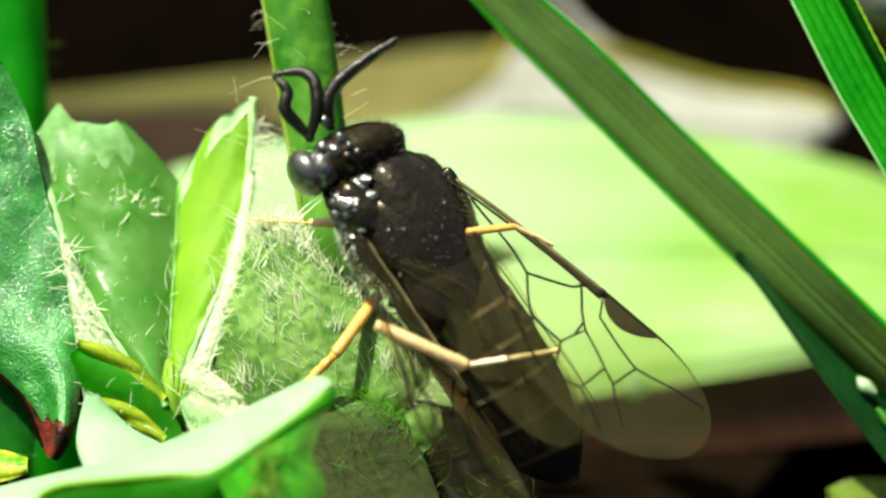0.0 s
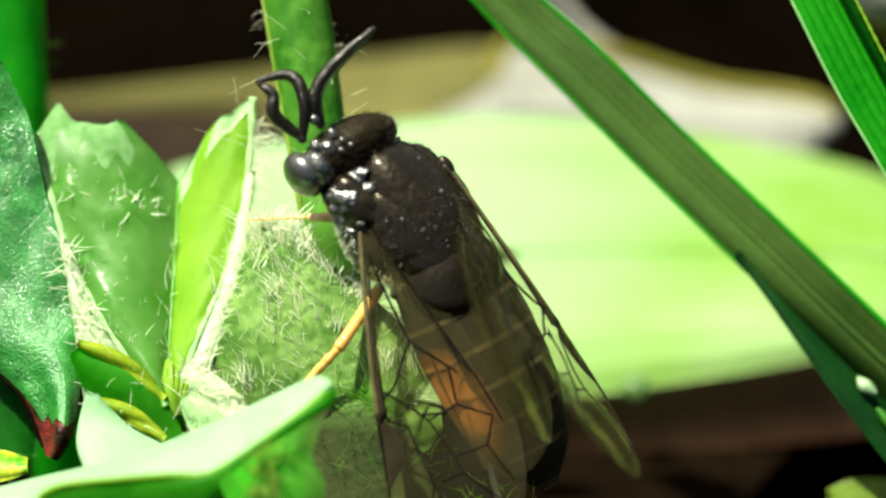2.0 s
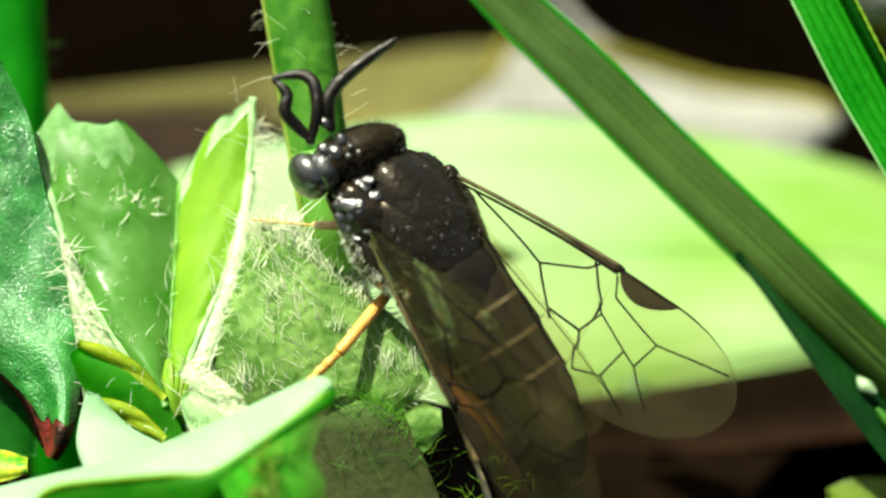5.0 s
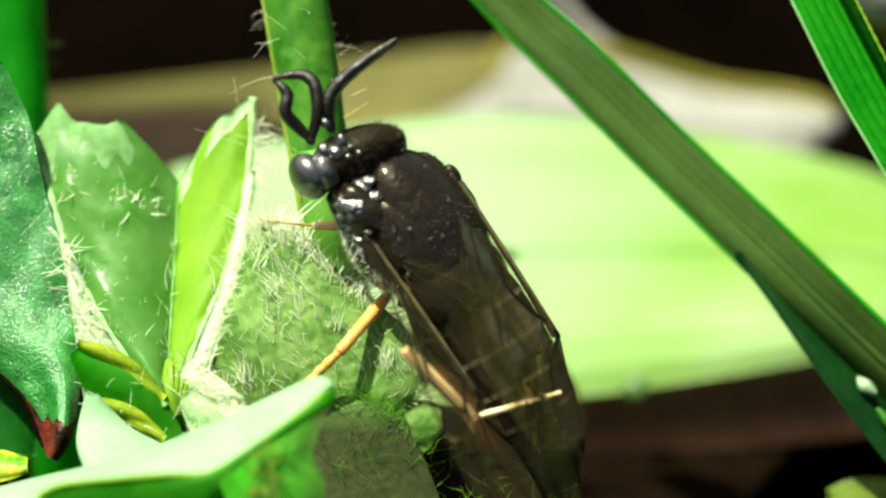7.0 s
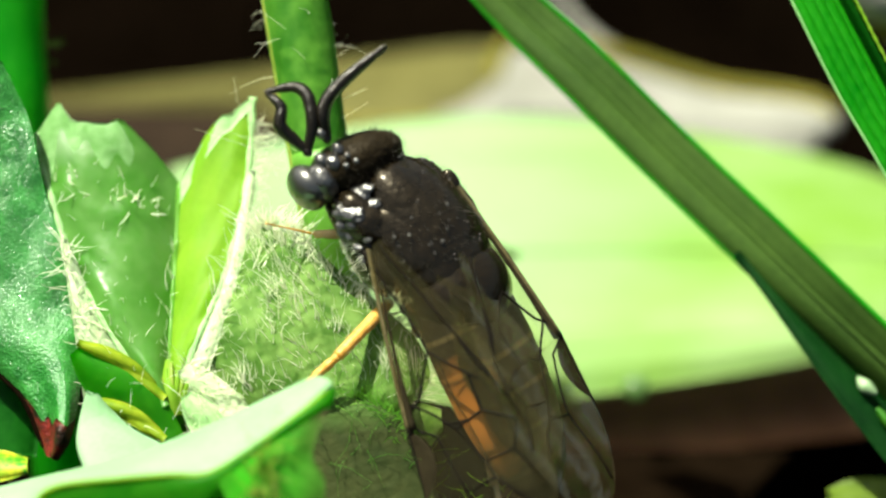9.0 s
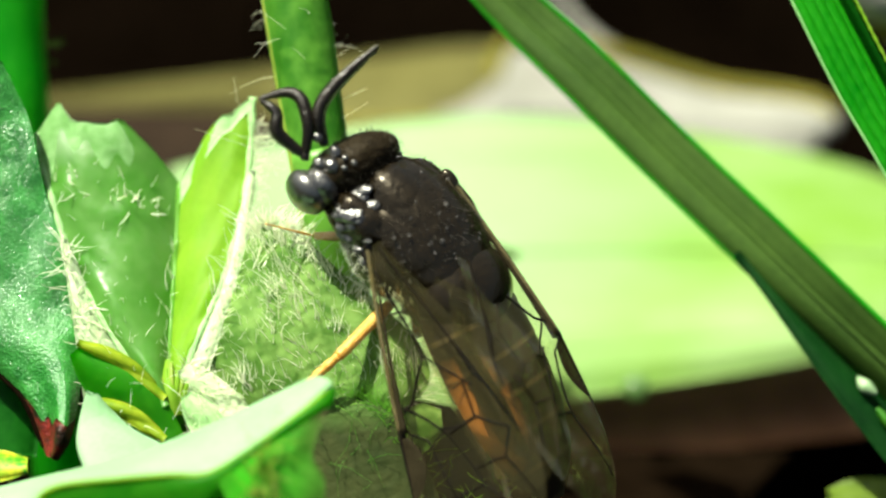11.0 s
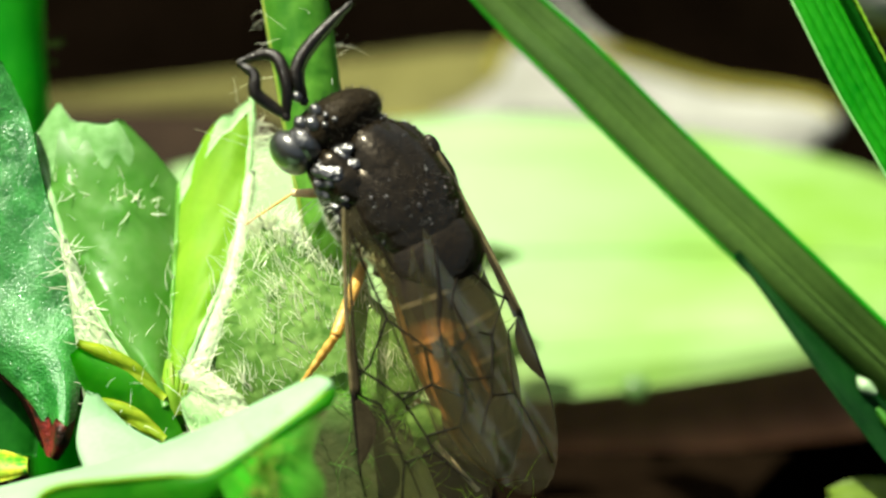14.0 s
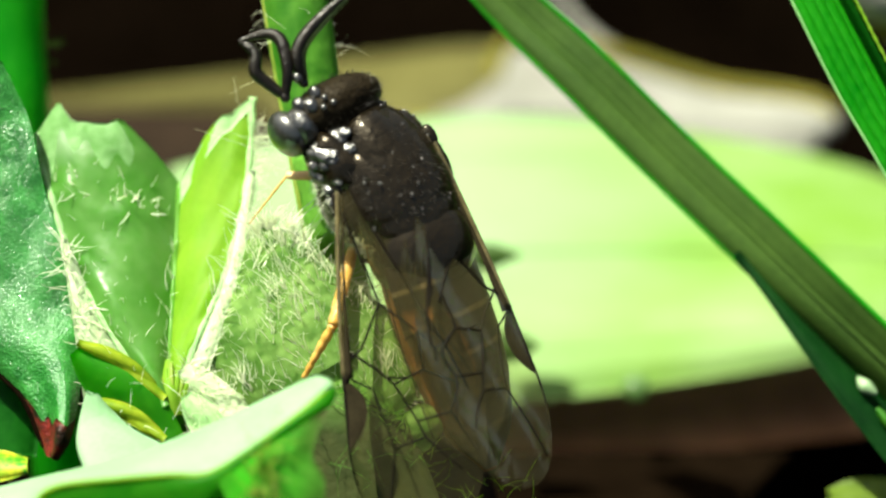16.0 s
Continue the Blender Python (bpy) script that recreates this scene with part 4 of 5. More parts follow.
def build_sawfly():
    fly = new("sawfly")
    fly.empty_display_size = 0.001
    tagged(fly, "black sawfly with amber legs and smoky wings on a hairy stem", "insect")
    fly.matrix_world = REST

    # thorax with its grooves, scutellum and fuzz
    def thorax_shape(n):
        x, y, z = n
        k = 1.0
        top = max(0.0, z)
        for q in (1, -1):
            k -= 0.03 * top * math.exp(-((y - q * (0.28 + 0.25 * x)) / 0.07) ** 2) * (x > -0.3)
        k -= 0.03 * top * math.exp(-((x + 0.40 - 0.12 * abs(y)) / 0.06) ** 2)
        k -= 0.03 * (1 - top) * math.exp(-((x - 0.25 + 0.3 * z) / 0.07) ** 2)
        return k + 0.012 * noise.noise(n * 9)
    part("thorax", blob(m3(-0.38, 0, -0.03), (0.00168, 0.00110, 0.00098), 80, 64, thorax_shape), CHITIN, fly, offset=False)
    part("pronotum", blob(m3(0.95, 0.06, -0.05), (0.00036, 0.00074, 0.00066), 40, 20, lambda n: 1 + 0.02 * noise.noise(n * 8)), DULL, fly, "dull black collar behind the head", offset=False)

    def lobe(name, place, radii, mat, rough=0.03, label="", turned=0.0):
        raw = blob((0, 0, 0), m3(*radii), 40, 26, lambda n: 1 + rough * noise.noise(n * 3.2 + Vector(place)) + 0.3 * rough * noise.noise(n * 9))
        tw = Matrix.Rotation(radians(turned), 3, "Z")
        return part(name, ([m3(*place) + tw @ v for v in raw[0]], raw[1]), mat, fly, label, offset=False)
    # lobes of the back, the shoulder, the flank and the rear of the thorax
    lobe("back_lobe", (0.15, 0.02, 0.24), (1.05, 0.66, 0.66), CHITIN, 0.03)
    lobe("shoulder", (0.40, 0.70, 0.12), (0.80, 0.50, 0.62), CHITIN, 0.12, "", 10)
    # smooth plates on the shoulder that face the sun
    up = (TO_BODY.to_3x3() @ BASE.to_3x3() @ Vector((-0.20, 0.46, 0.86))).normalized()
    ahead = (Vector((1, 0, 0)) - up * up.x).normalized()
    facing = Matrix((ahead, up.cross(ahead), up)).transposed()
    for (x, y, d), r, spin in (((634, 324, -0.50), (0.19, 0.15, 0.07), 0.3), ((652, 346, -0.58), (0.17, 0.12, 0.06), 0.9), ((612, 356, -0.63), (0.30, 0.17, 0.09), 0.6),
                               ((606, 392, -0.40), (0.20, 0.13, 0.07), 0.4), ((638, 404, -0.60), (0.12, 0.08, 0.05), 0.2), ((622, 420, -0.46), (0.10, 0.07, 0.05), 0.5),
                               ((646, 318, -0.56), (0.14, 0.10, 0.05), 1.1), ((620, 374, -0.62), (0.16, 0.13, 0.06), 1.3), ((600, 372, -0.50), (0.12, 0.16, 0.06), 0.7), ((630, 438, -0.42), (0.09, 0.12, 0.05), 1.0)):
        raw = blob((0, 0, 0), m3(*r), 28, 18, lambda n: 1 + 0.35 * noise.noise(n * 2.4 + Vector((spin * 7, x, 0))))
        tw = facing @ Matrix.Rotation(spin, 3, "Z")
        part("shoulder_plate", ([loc(x, y, d) + tw @ v for v in raw[0]], raw[1]), POLISH, fly, "polished black plate glinting in the sun", offset=False)
    lobe("shoulder", (0.05, -0.62, 0.0), (0.80, 0.42, 0.58), CHITIN, 0.04, "", -8)
    lobe("side_plate", (-0.28, 0.98, -0.05), (0.66, 0.34, 0.52), CHITIN, 0.05)
    lobe("side_plate", (-0.28, -0.90, -0.10), (0.66, 0.30, 0.50), CHITIN, 0.05)
    lobe("scutellum", (-0.80, 0.0, 0.50), (0.55, 0.48, 0.38), CHITIN, 0.05)
    lobe("rear_plate", (-1.50, 0.06, 0.04), (1.00, 1.00, 0.80), CHITIN, 0.03, "smooth black rear of the thorax")
    for q in (1, -1):
        lobe("wing_base", (0.12, q * 0.98, 0.42), (0.20, 0.11, 0.09), CHITIN, 0.1)
    rng = random.Random(5)

    def on_thorax(r):
        while True:
            n = Vector([r.gauss(0, 1) for _ in range(3)]).normalized()
            if n.z > -0.2:
                break
        return Vector((n.x * 0.00149 - 0.0002, n.y * 0.00111, n.z * 0.00097)), n + Vector((-0.5, 0, 0))
    part("fuzz", coat(rng, 700, on_thorax, 0.00012, 0.0000035, 0.25), FUZZ, fly, offset=False, kind="stuff")

    def on_flank(r):
        while True:
            n = Vector([r.gauss(0, 1) for _ in range(3)]).normalized()
            if n.y > 0.55 and -0.7 < n.x < 0.5 and n.z < 0.35:
                break
        return Vector((n.x * 0.00149 - 0.0002, n.y * 0.00125, n.z * 0.00097)), n + Vector((-0.3, 0, -0.3))
    part("flank_fuzz", coat(rng, 520, on_flank, 0.00013, 0.000006, 0.2), HAIR, fly, "short white fuzz", offset=False, kind="stuff")

    specks = []
    for _ in range(420):
        q, w = on_thorax(rng)
        if w.z > 0.1 and noise.noise(q * 2600) > 0.08:
            specks.append(blob(q * 1.02 + Vector((0, 0, 0.00002)), m3(*[0.008 + 0.027 * rng.random() ** 3] * 3), 10, 8))
    part("specks", join(*specks)[:2], POLISH, fly, "tiny glinting specks on the back", offset=False, kind="stuff")

    # head, turning on its neck; its parts in the space of the neck
    neck = NECK
    eye_l, eye_r, hc = loc(543, 307, -0.25) - neck, loc(670, 262, 0.10) - neck, loc(630, 270, -0.05) - neck
    across = (eye_l - eye_r).normalized()
    turn = Matrix((Vector((1, 0, 0)) - across * across.x, across, Vector((1, 0, 0)).cross(across))).transposed()

    def head_shape(n):
        return 1.0 - 0.12 * math.exp(-((n.y - 0.30) / 0.10) ** 2) * max(0, n.z) + 0.03 * noise.noise(n * 5) + 0.012 * noise.noise(n * 14)
    raw = blob((0, 0, 0), (0.00049, 0.00092, 0.00062), 60, 44, head_shape)
    head = part("head", ([hc + turn @ v for v in raw[0]], raw[1]), DULL, fly, offset=False)
    part("eye", blob(eye_l, (0.00044, 0.00031, 0.00050), 40, 26), EYEMAT, head, "large shiny dark grey compound eye", offset=False)
    part("eye", blob(eye_r, (0.00040, 0.00034, 0.00042), 32, 20), DULL, head, "dull black far eye", offset=False)
    # face and brow plates between the eye and the crown
    for (x, y, d), r in (((568, 300, -0.34), (0.36, 0.28, 0.42)), ((592, 268, -0.58), (0.17, 0.14, 0.16)), ((572, 262, -0.52), (0.15, 0.13, 0.15)), ((602, 246, -0.48), (0.15, 0.12, 0.15))):
        part("brow", blob(loc(x, y, d) - neck, m3(*r), 28, 18, lambda n: 1 + 0.10 * noise.noise(n * 3 + Vector((x, y, 0)))), POLISH, head, "polished black brow", offset=False)
    for q in ((0.10, 0.20), (-0.05, 0.30), (-0.05, 0.10)):
        part("ocellus", blob(hc + turn @ m3(q[0], q[1], 0.58), (0.00006, 0.00006, 0.00005), 12, 8), EYEMAT, head, offset=False)

    def on_head(r):
        while True:
            n = Vector([r.gauss(0, 1) for _ in range(3)]).normalized()
            if n.z > -0.2 and n.y < 0.5:
                break
        return hc + turn @ Vector((n.x * 0.00048, n.y * 0.00091, n.z * 0.00061)), turn @ n
    part("fuzz", coat(rng, 620, on_head, 0.00009, 0.000004, 0.4), FUZZ, head, offset=False, kind="stuff")

    def horn(pts, r0, r1):
        n, sides = 150, 10
        rad = []
        for i in range(n):
            u = i / (n - 1)
            rad.append((r0 + (r1 - r0) * math.sin(math.pi * min(1, u * 1.1)) ** 0.5) * (1 + 0.03 * math.sin(u * 190)) * (1 if u < 0.97 else 0.6) * MM)
        return tube([Vector(spline(pts, i / (n - 1))) for i in range(n)], rad, sides)

    def feeler(*branches):
        """A forked feeler: a short stalk and two rough branches."""
        pieces = []
        for pts in branches:
            pieces.append(horn([loc(*p) - neck for p in pts], 0.055, 0.118))
        pieces.append(blob(loc(*branches[0][0]) - neck, m3(0.10, 0.09, 0.10), 16, 10))
        return join(*pieces)
    part("antenna", feeler(((548, 243, -0.45), (560, 200, -0.6), (560, 162, -0.65), (552, 138, -0.65), (530, 127, -0.6), (482, 132, -0.55)),
                           ((546, 240, -0.45), (524, 218, -0.55), (504, 192, -0.7), (508, 160, -0.75), (484, 134, -0.75))), FEELER, head, "black forked feeler", offset=False)
    part("antenna", feeler(((584, 222, -0.4), (580, 190, -0.6), (584, 165, -0.65), (605, 138, -0.65), (648, 104, -0.6), (704, 68, -0.5)),
                           ((586, 220, -0.4), (583, 190, -0.36), (588, 164, -0.42), (607, 140, -0.42), (649, 107, -0.40), (703, 71, -0.38))), FEELER, head, "black forked feeler", offset=False)
    part("antenna_root", blob(loc(575, 214, -0.55) - neck, m3(0.11, 0.09, 0.11), 18, 12), POLISH, head, offset=False)

    # abdomen, in its own space: hinge at its front, x towards the head
    ab = new("abdomen")
    ab.empty_display_size = 0.001
    ab.parent = fly

    def girth(s):
        return spline([0.66, 0.95, 1.08, 1.12, 1.11, 1.06, 0.92, 0.68, 0.18], s)
    ALEN = 5.0
    edges = [0.0, 0.13, 0.26, 0.40, 0.54, 0.68, 0.82, 0.97]
    for a, b in zip(edges, edges[1:]):
        v, f, ix = [], [], []
        n, q = 9, 40
        for i in range(n):
            s = a + (b + 0.02 - a) * i / (n - 1)
            r = girth(s) * (0.99 + 0.02 * i / (n - 1))
            for j in range(q + 1):
                an = radians(6 + 168 * j / q)
                v.append(m3(-s * ALEN, r * math.cos(an), 0.74 * r * math.sin(an)))
        for i in range(n - 1):
            for j in range(q):
                k = i * (q + 1) + j
                f.append((k, k + 1, k + q + 2, k + q + 1))
                ix.append(1 if i >= n - 2 else 0)
        part("tergite", (v, f, ix), [TERGITE, BAND if b < 0.6 else MARGIN], ab, "dark brown plate with a paler rear edge", offset=False)
    belly = tube([m3(-ALEN * i / 40, 0, -0.05) for i in range(41)], [girth(i / 40) * 0.95 * MM for i in range(41)], 40)
    part("belly", ([Vector((p.x, p.y * 0.8, p.z * 0.72)) for p in belly[0]], belly[1]), AMBER, ab, "orange underside showing along the flank", offset=False)

    # wings
    made = {}
    total = WING_L + TIP_L
    for side in ("left", "right"):
        w = part("forewing", wing_sheet(0, WING_L, 0, fore_front, fore_width, 20), FILM, fly, "clear smoky wing skin with dark veins", offset=False)
        vein_net(VEINS, 0, WING_L, 0, 0.023, w)
        part("front_vein", tube([m3(x * WING_L / 20, -fore_front(x * WING_L / 20), 0) for x in range(21)], [(0.04 + 0.005 * (x / 20)) * MM for x in range(21)], 8), COSTA, w, "pale thick front vein", offset=False)
        part("second_vein", tube([m3(x * WING_L / 20, 0.09 - fore_front(x * WING_L / 20), 0) for x in range(21)], [(0.024 + 0.055 * (x / 20) ** 3) * MM for x in range(21)], 8), STIGMA, w, offset=False)
        part("wing_joint", blob(m3(WING_L, -fore_front(WING_L) + 0.04, 0), (0.00010, 0.00007, 0.00006), 14, 10), VEIN, w, offset=False)
        t = part("forewing_tip", wing_sheet(WING_L, total, WING_L, fore_front, fore_width, 24), FILM, fly, "clear rounded wing tip", offset=False)
        vein_net(VEINS, WING_L, total, WING_L, 0.02, t)
        rim = [m3(WING_L + TIP_L * math.sin(k / 40 * math.pi / 2) - WING_L, -fore_front(WING_L + TIP_L * math.sin(k / 40 * math.pi / 2)), 0.0) for k in range(41)]
        rim += [m3(TIP_L * math.cos(k / 40 * math.pi / 2), fore_width(WING_L + TIP_L * math.cos(k / 40 * math.pi / 2)), 0.0) for k in range(41)]
        part("wing_margin", tube(rim, 0.000006, 5), STIGMA, t, "thin wing margin", offset=False)
        part("front_vein", tube([m3(TIP_L * 0.8 * x / 24, -fore_front(WING_L + TIP_L * 0.8 * x / 24), 0) for x in range(24)], [(0.04 - 0.0014 * x) * MM for x in range(24)], 8), VEIN, t, offset=False)

        def spot(s, tt):
            x = 0.02 + 1.22 * s
            a = -fore_front(WING_L + x)
            return m3(x, a + 0.37 * math.sin(math.pi * s ** 0.8) ** 0.8 * (tt + 1) / 2, 0.012)
        part("wing_spot", sheet(spot, 20, 8, 0.00004), STIGMA, t, "dark oval wing spot", offset=False)

        def hind_w(x):
            return spline([0.2, 0.9, 1.5, 1.75, 1.7], min(1, x / 3.2)) - 1.1 * (1 - math.sqrt(max(0.0, 1 - max(0.0, (x - 3.2) / 1.5) ** 2)))
        h = part("hindwing", wing_sheet(0, HIND_L, 0, lambda x: 0.05 - 0.65 * (1 - math.sqrt(max(0.0, 1 - max(0.0, (x - 3.2) / 1.5) ** 2))), hind_w, 20), FILM, fly, "clear smoky rear wing", offset=False)
        hv = [straight((0.1, 0.05), (1.2, 0.10), (2.6, 0.02), (4.4, 0.05)), straight((0.1, 0.12), (1.6, 0.7), (2.4, 0.75), (3.6, 1.1)),
              straight((2.4, 0.75), (2.5, 0.1)), straight((0.1, 0.15), (1.3, 1.05), (2.2, 1.3)), straight((1.6, 0.7), (1.7, 1.2))]
        vein_net(hv, 0, HIND_L, 0, 0.011, h, STIGMA)
        made[side] = (w, t, h)

    # legs: each piece lies along its own x
    def limb(name, length, r0, r1, mat, joints=0, label=""):
        n = 30
        rad = [(spline([r0 * 0.85, r0, (r0 + r1) / 2, r1, r1 * 0.95], i / (n - 1)) * (1 - (0.22 * abs(math.sin(math.pi * joints * i / (n - 1))) ** 8 if joints else 0))) * MM for i in range(n)]
        g = tube([m3(length * i / (n - 1), 0, 0.03 * length * math.sin(math.pi * i / (n - 1))) for i in range(n)], rad, 10)
        piece = part(name, g, mat, fly, label, offset=False)
        if not joints and length > 1:
            def on_limb(r):
                a, q = r.uniform(0, 2 * math.pi), r.uniform(0.08, 0.95)
                w = Vector((0.6, math.cos(a), math.sin(a)))
                return m3(length * q, 0, 0.03 * length * math.sin(math.pi * q)) + Vector((0, w.y, w.z)) * r1 * 0.95 * MM, w
            part("bristles", coat(random.Random(11), 240, on_limb, 0.00005, 0.000004, 0.1), TARSUS, piece, offset=False, kind="stuff")
        return piece
    legs = {"hind_tibia": limb("hind_tibia", 1.75, 0.115, 0.10, SHIN), "hind_tarsus": limb("hind_tarsus", 1.65, 0.06, 0.05, TARSUS, 5, "pale jointed foot"),
            "mid_tibia": limb("mid_tibia", 1.55, 0.115, 0.105, LEGMAT), "mid_tarsus": limb("mid_tarsus", 1.2, 0.09, 0.06, LEGMAT, 5),
            "mid_femur": limb("mid_femur", 1.45, 0.10, 0.095, LEGMAT),
            "fore_tibia": limb("fore_tibia", 0.5, 0.09, 0.075, SHIN), "fore_tarsus": limb("fore_tarsus", 1.15, 0.024, 0.016, LEGMAT, 7, "thin jointed foot"),
            "far_tibia": limb("hind_tibia", 1.0, 0.075, 0.065, LEGMAT), "far_tarsus": limb("hind_tarsus", 0.8, 0.055, 0.04, SHIN, 5, "pale jointed foot")}
    for name, a, b, r in (("fore_coxa", (0.75, 0.55, -0.55), (0.55, 0.95, -0.75), 0.16), ("mid_coxa", (-0.3, 0.6, -0.6), (-0.6, 1.0, -0.8), 0.17),
                          ("hind_coxa", (-1.0, 0.5, -0.6), (-1.3, 0.85, -0.8), 0.17), ("hind_coxa", (-1.0, -0.5, -0.6), (-1.3, -0.85, -0.8), 0.17)):
        part(name, curve_tube([m3(*a), (m3(*a) + m3(*b)) / 2, m3(*b)], [r * MM, r * 0.9 * MM, r * 0.6 * MM], 10, 12), CHITIN, fly, offset=False)
    return fly, ab, made, legs, head


FLY, ABDOMEN, WINGS, LEGS, HEAD = build_sawfly()

# seconds, place of the thorax and turn
BODY_ROWS = [
    (0.0, 715, 380, 0.0), (0.5, 713, 384, -0.6), (1.0, 712, 374, 1.1), (1.5, 715, 371, 2.6), (2.0, 711, 364, 3.0), (2.5, 717, 371, 2.9),
    (3.0, 707, 354, 4.2), (3.5, 721, 371, 1.8), (4.0, 723, 377, 2.0), (4.2, 722, 378, 2.2), (6.3, 722, 379, 3.3), (6.5, 722, 379, 3.4), (7.0, 723, 379, 3.2),
    (7.5, 719, 385, 8.2), (8.0, 719, 382, 7.8), (8.5, 724, 385, 5.6), (9.0, 722, 390, 5.0), (11.5, 721, 391, 6.4), (12.0, 721, 390, 6.4),
    (12.5, 723, 389, 5.7), (13.0, 721, 387, 5.3), (13.5, 703, 345, 2.2), (14.0, 684, 324, 1.5), (14.5, 691, 309, -3.6), (15.0, 681, 293, -1.9),
    (15.5, 680, 271, -4.9), (16.0, 675, 301, -2.6)]
# seconds; each wing: fold point x, y, share of its width seen (below 0: turned over), then its tip's aim x, y and share (0: straight); right, left
WING_ROWS = [
    (0.0, 1060, 515, .85, 0, 0, 0, 835, 708, -.45, 0, 0, 0), (0.4, 1062, 510, .85, 0, 0, 0, 845, 705, -.42, 0, 0, 0),
    (0.5, 1056, 514, .75, 1048, 808, .35, 855, 700, -.40, 0, 0, 0), (0.6, 1054, 512, .75, 1046, 806, .35, 830, 710, .3, 0, 0, 0),
    (0.7, 1075, 480, .9, 0, 0, 0, 800, 728, .6, 0, 0, 0), (0.8, 1078, 478, .9, 0, 0, 0, 785, 738, .7, 0, 0, 0), (0.9, 1025, 540, .7, 1215, 750, .7, 775, 742, .7, 0, 0, 0),
    (1.0, 985, 562, .45, 1176, 785, .38, 770, 745, .7, 0, 0, 0), (1.5, 985, 565, .45, 1176, 789, .38, 762, 738, .9, 0, 0, 0), (2.0, 985, 572, .40, 1150, 816, .28, 675, 735, 1.0, 0, 0, 0),
    (2.5, 1055, 512, .85, 1262, 722, .85, 790, 730, .7, 0, 0, 0), (3.0, 1062, 468, .95, 1278, 668, .95, 790, 708, .7, 0, 0, 0), (3.3, 1080, 462, 1.0, 1330, 615, 1.0, 830, 700, .3, 0, 0, 0),
    (3.5, 1090, 462, 1.0, 1347, 605, 1.0, 880, 680, -.35, 950, 960, -.3), (4.0, 1085, 462, 1.0, 1342, 604, 1.0, 850, 690, -.35, 960, 960, -.3), (4.1, 1085, 466, .97, 1340, 608, .97, 810, 722, .6, 0, 0, 0),
    (4.2, 1085, 470, .97, 0, 0, 0, 805, 725, .75, 0, 0, 0), (6.2, 1085, 478, .97, 0, 0, 0, 810, 720, .6, 0, 0, 0), (6.3, 1083, 478, .97, 1338, 622, .97, 838, 705, -.40, 0, 0, 0),
    (6.5, 1082, 470, .98, 1338, 614, .98, 850, 700, -.35, 0, 0, 0), (6.7, 1080, 472, .98, 1336, 620, .98, 850, 700, -.35, 0, 0, 0), (6.8, 1050, 492, .9, 1290, 660, .9, 848, 700, -.35, 0, 0, 0),
    (6.9, 975, 540, .6, 1130, 770, .6, 846, 700, -.35, 0, 0, 0), (7.0, 985, 592, .5, 1056, 862, .45, 845, 700, -.35, 0, 0, 0), (7.2, 958, 560, .5, 950, 850, .4, 848, 702, .3, 0, 0, 0),
    (7.3, 968, 570, .6, 940, 855, .35, 790, 740, .6, 0, 0, 0), (7.4, 975, 576, .6, 940, 868, .3, 745, 756, .9, 0, 0, 0), (7.5, 978, 580, .6, 940, 872, .35, 727, 762, .95, 0, 0, 0),
    (7.6, 982, 578, .65, 1140, 810, .7, 724, 762, .95, 0, 0, 0), (8.0, 978, 575, .65, 1150, 806, .75, 722, 762, .95, 0, 0, 0), (8.5, 985, 590, .65, 1126, 849, .62, 735, 765, .9, 0, 0, 0),
    (9.0, 988, 592, .65, 1128, 850, .62, 728, 762, .95, 0, 0, 0), (11.1, 985, 590, .65, 1120, 850, .5, 712, 765, .95, 0, 0, 0), (11.3, 968, 585, .6, 920, 868, .35, 760, 745, .8, 0, 0, 0),
    (11.5, 985, 585, .6, 905, 868, .35, 712, 766, .95, 0, 0, 0), (12.0, 1000, 585, .65, 925, 868, .4, 712, 766, .95, 0, 0, 0), (12.5, 1012, 562, .7, 960, 850, .4, 710, 760, .95, 0, 0, 0),
    (12.7, 1000, 580, .65, 1130, 840, .5, 720, 757, .95, 0, 0, 0), (13.0, 998, 590, .75, 1132, 852, .65, 735, 755, .95, 0, 0, 0), (13.5, 950, 590, .75, 1059, 863, .7, 664, 722, 1.0, 0, 0, 0),
    (14.0, 925, 568, .75, 1034, 843, .72, 630, 700, 1.0, 0, 0, 0), (14.5, 912, 590, .75, 983, 875, .72, 608, 680, 1.0, 0, 0, 0), (15.0, 900, 560, .75, 1009, 833, .72, 605, 655, 1.0, 0, 0, 0),
    (15.5, 893, 545, .75, 990, 821, .72, 597, 603, 1.0, 0, 0, 0), (16.0, 905, 560, .75, 1025, 827, .72, 615, 655, 1.0, 0, 0, 0)]
# seconds, the turn of the head on its neck, and its nod
HEAD_ROWS = [(0.0, 0, 0), (0.5, 0, 0), (1.0, 2.3, 0), (1.5, 2, 0), (2.0, 5.4, 0), (2.5, 2, 0), (3.0, 6.6, 2), (3.5, 0, 0), (4.0, -2, 0), (6.5, 0, 0), (7.0, -2, 0), (7.5, 0, 0), (8.0, 3, 0), (8.5, 0, 0),
             (9.0, 0, 0), (11.5, 2, 0), (12.0, 2, 0), (12.5, 1, 0), (13.0, 3.6, 0), (13.5, 6.5, 2), (14.0, 9, 4), (14.5, 9, 5), (15.0, 9, 5), (15.5, 10, 5), (16.0, 10, 5)]

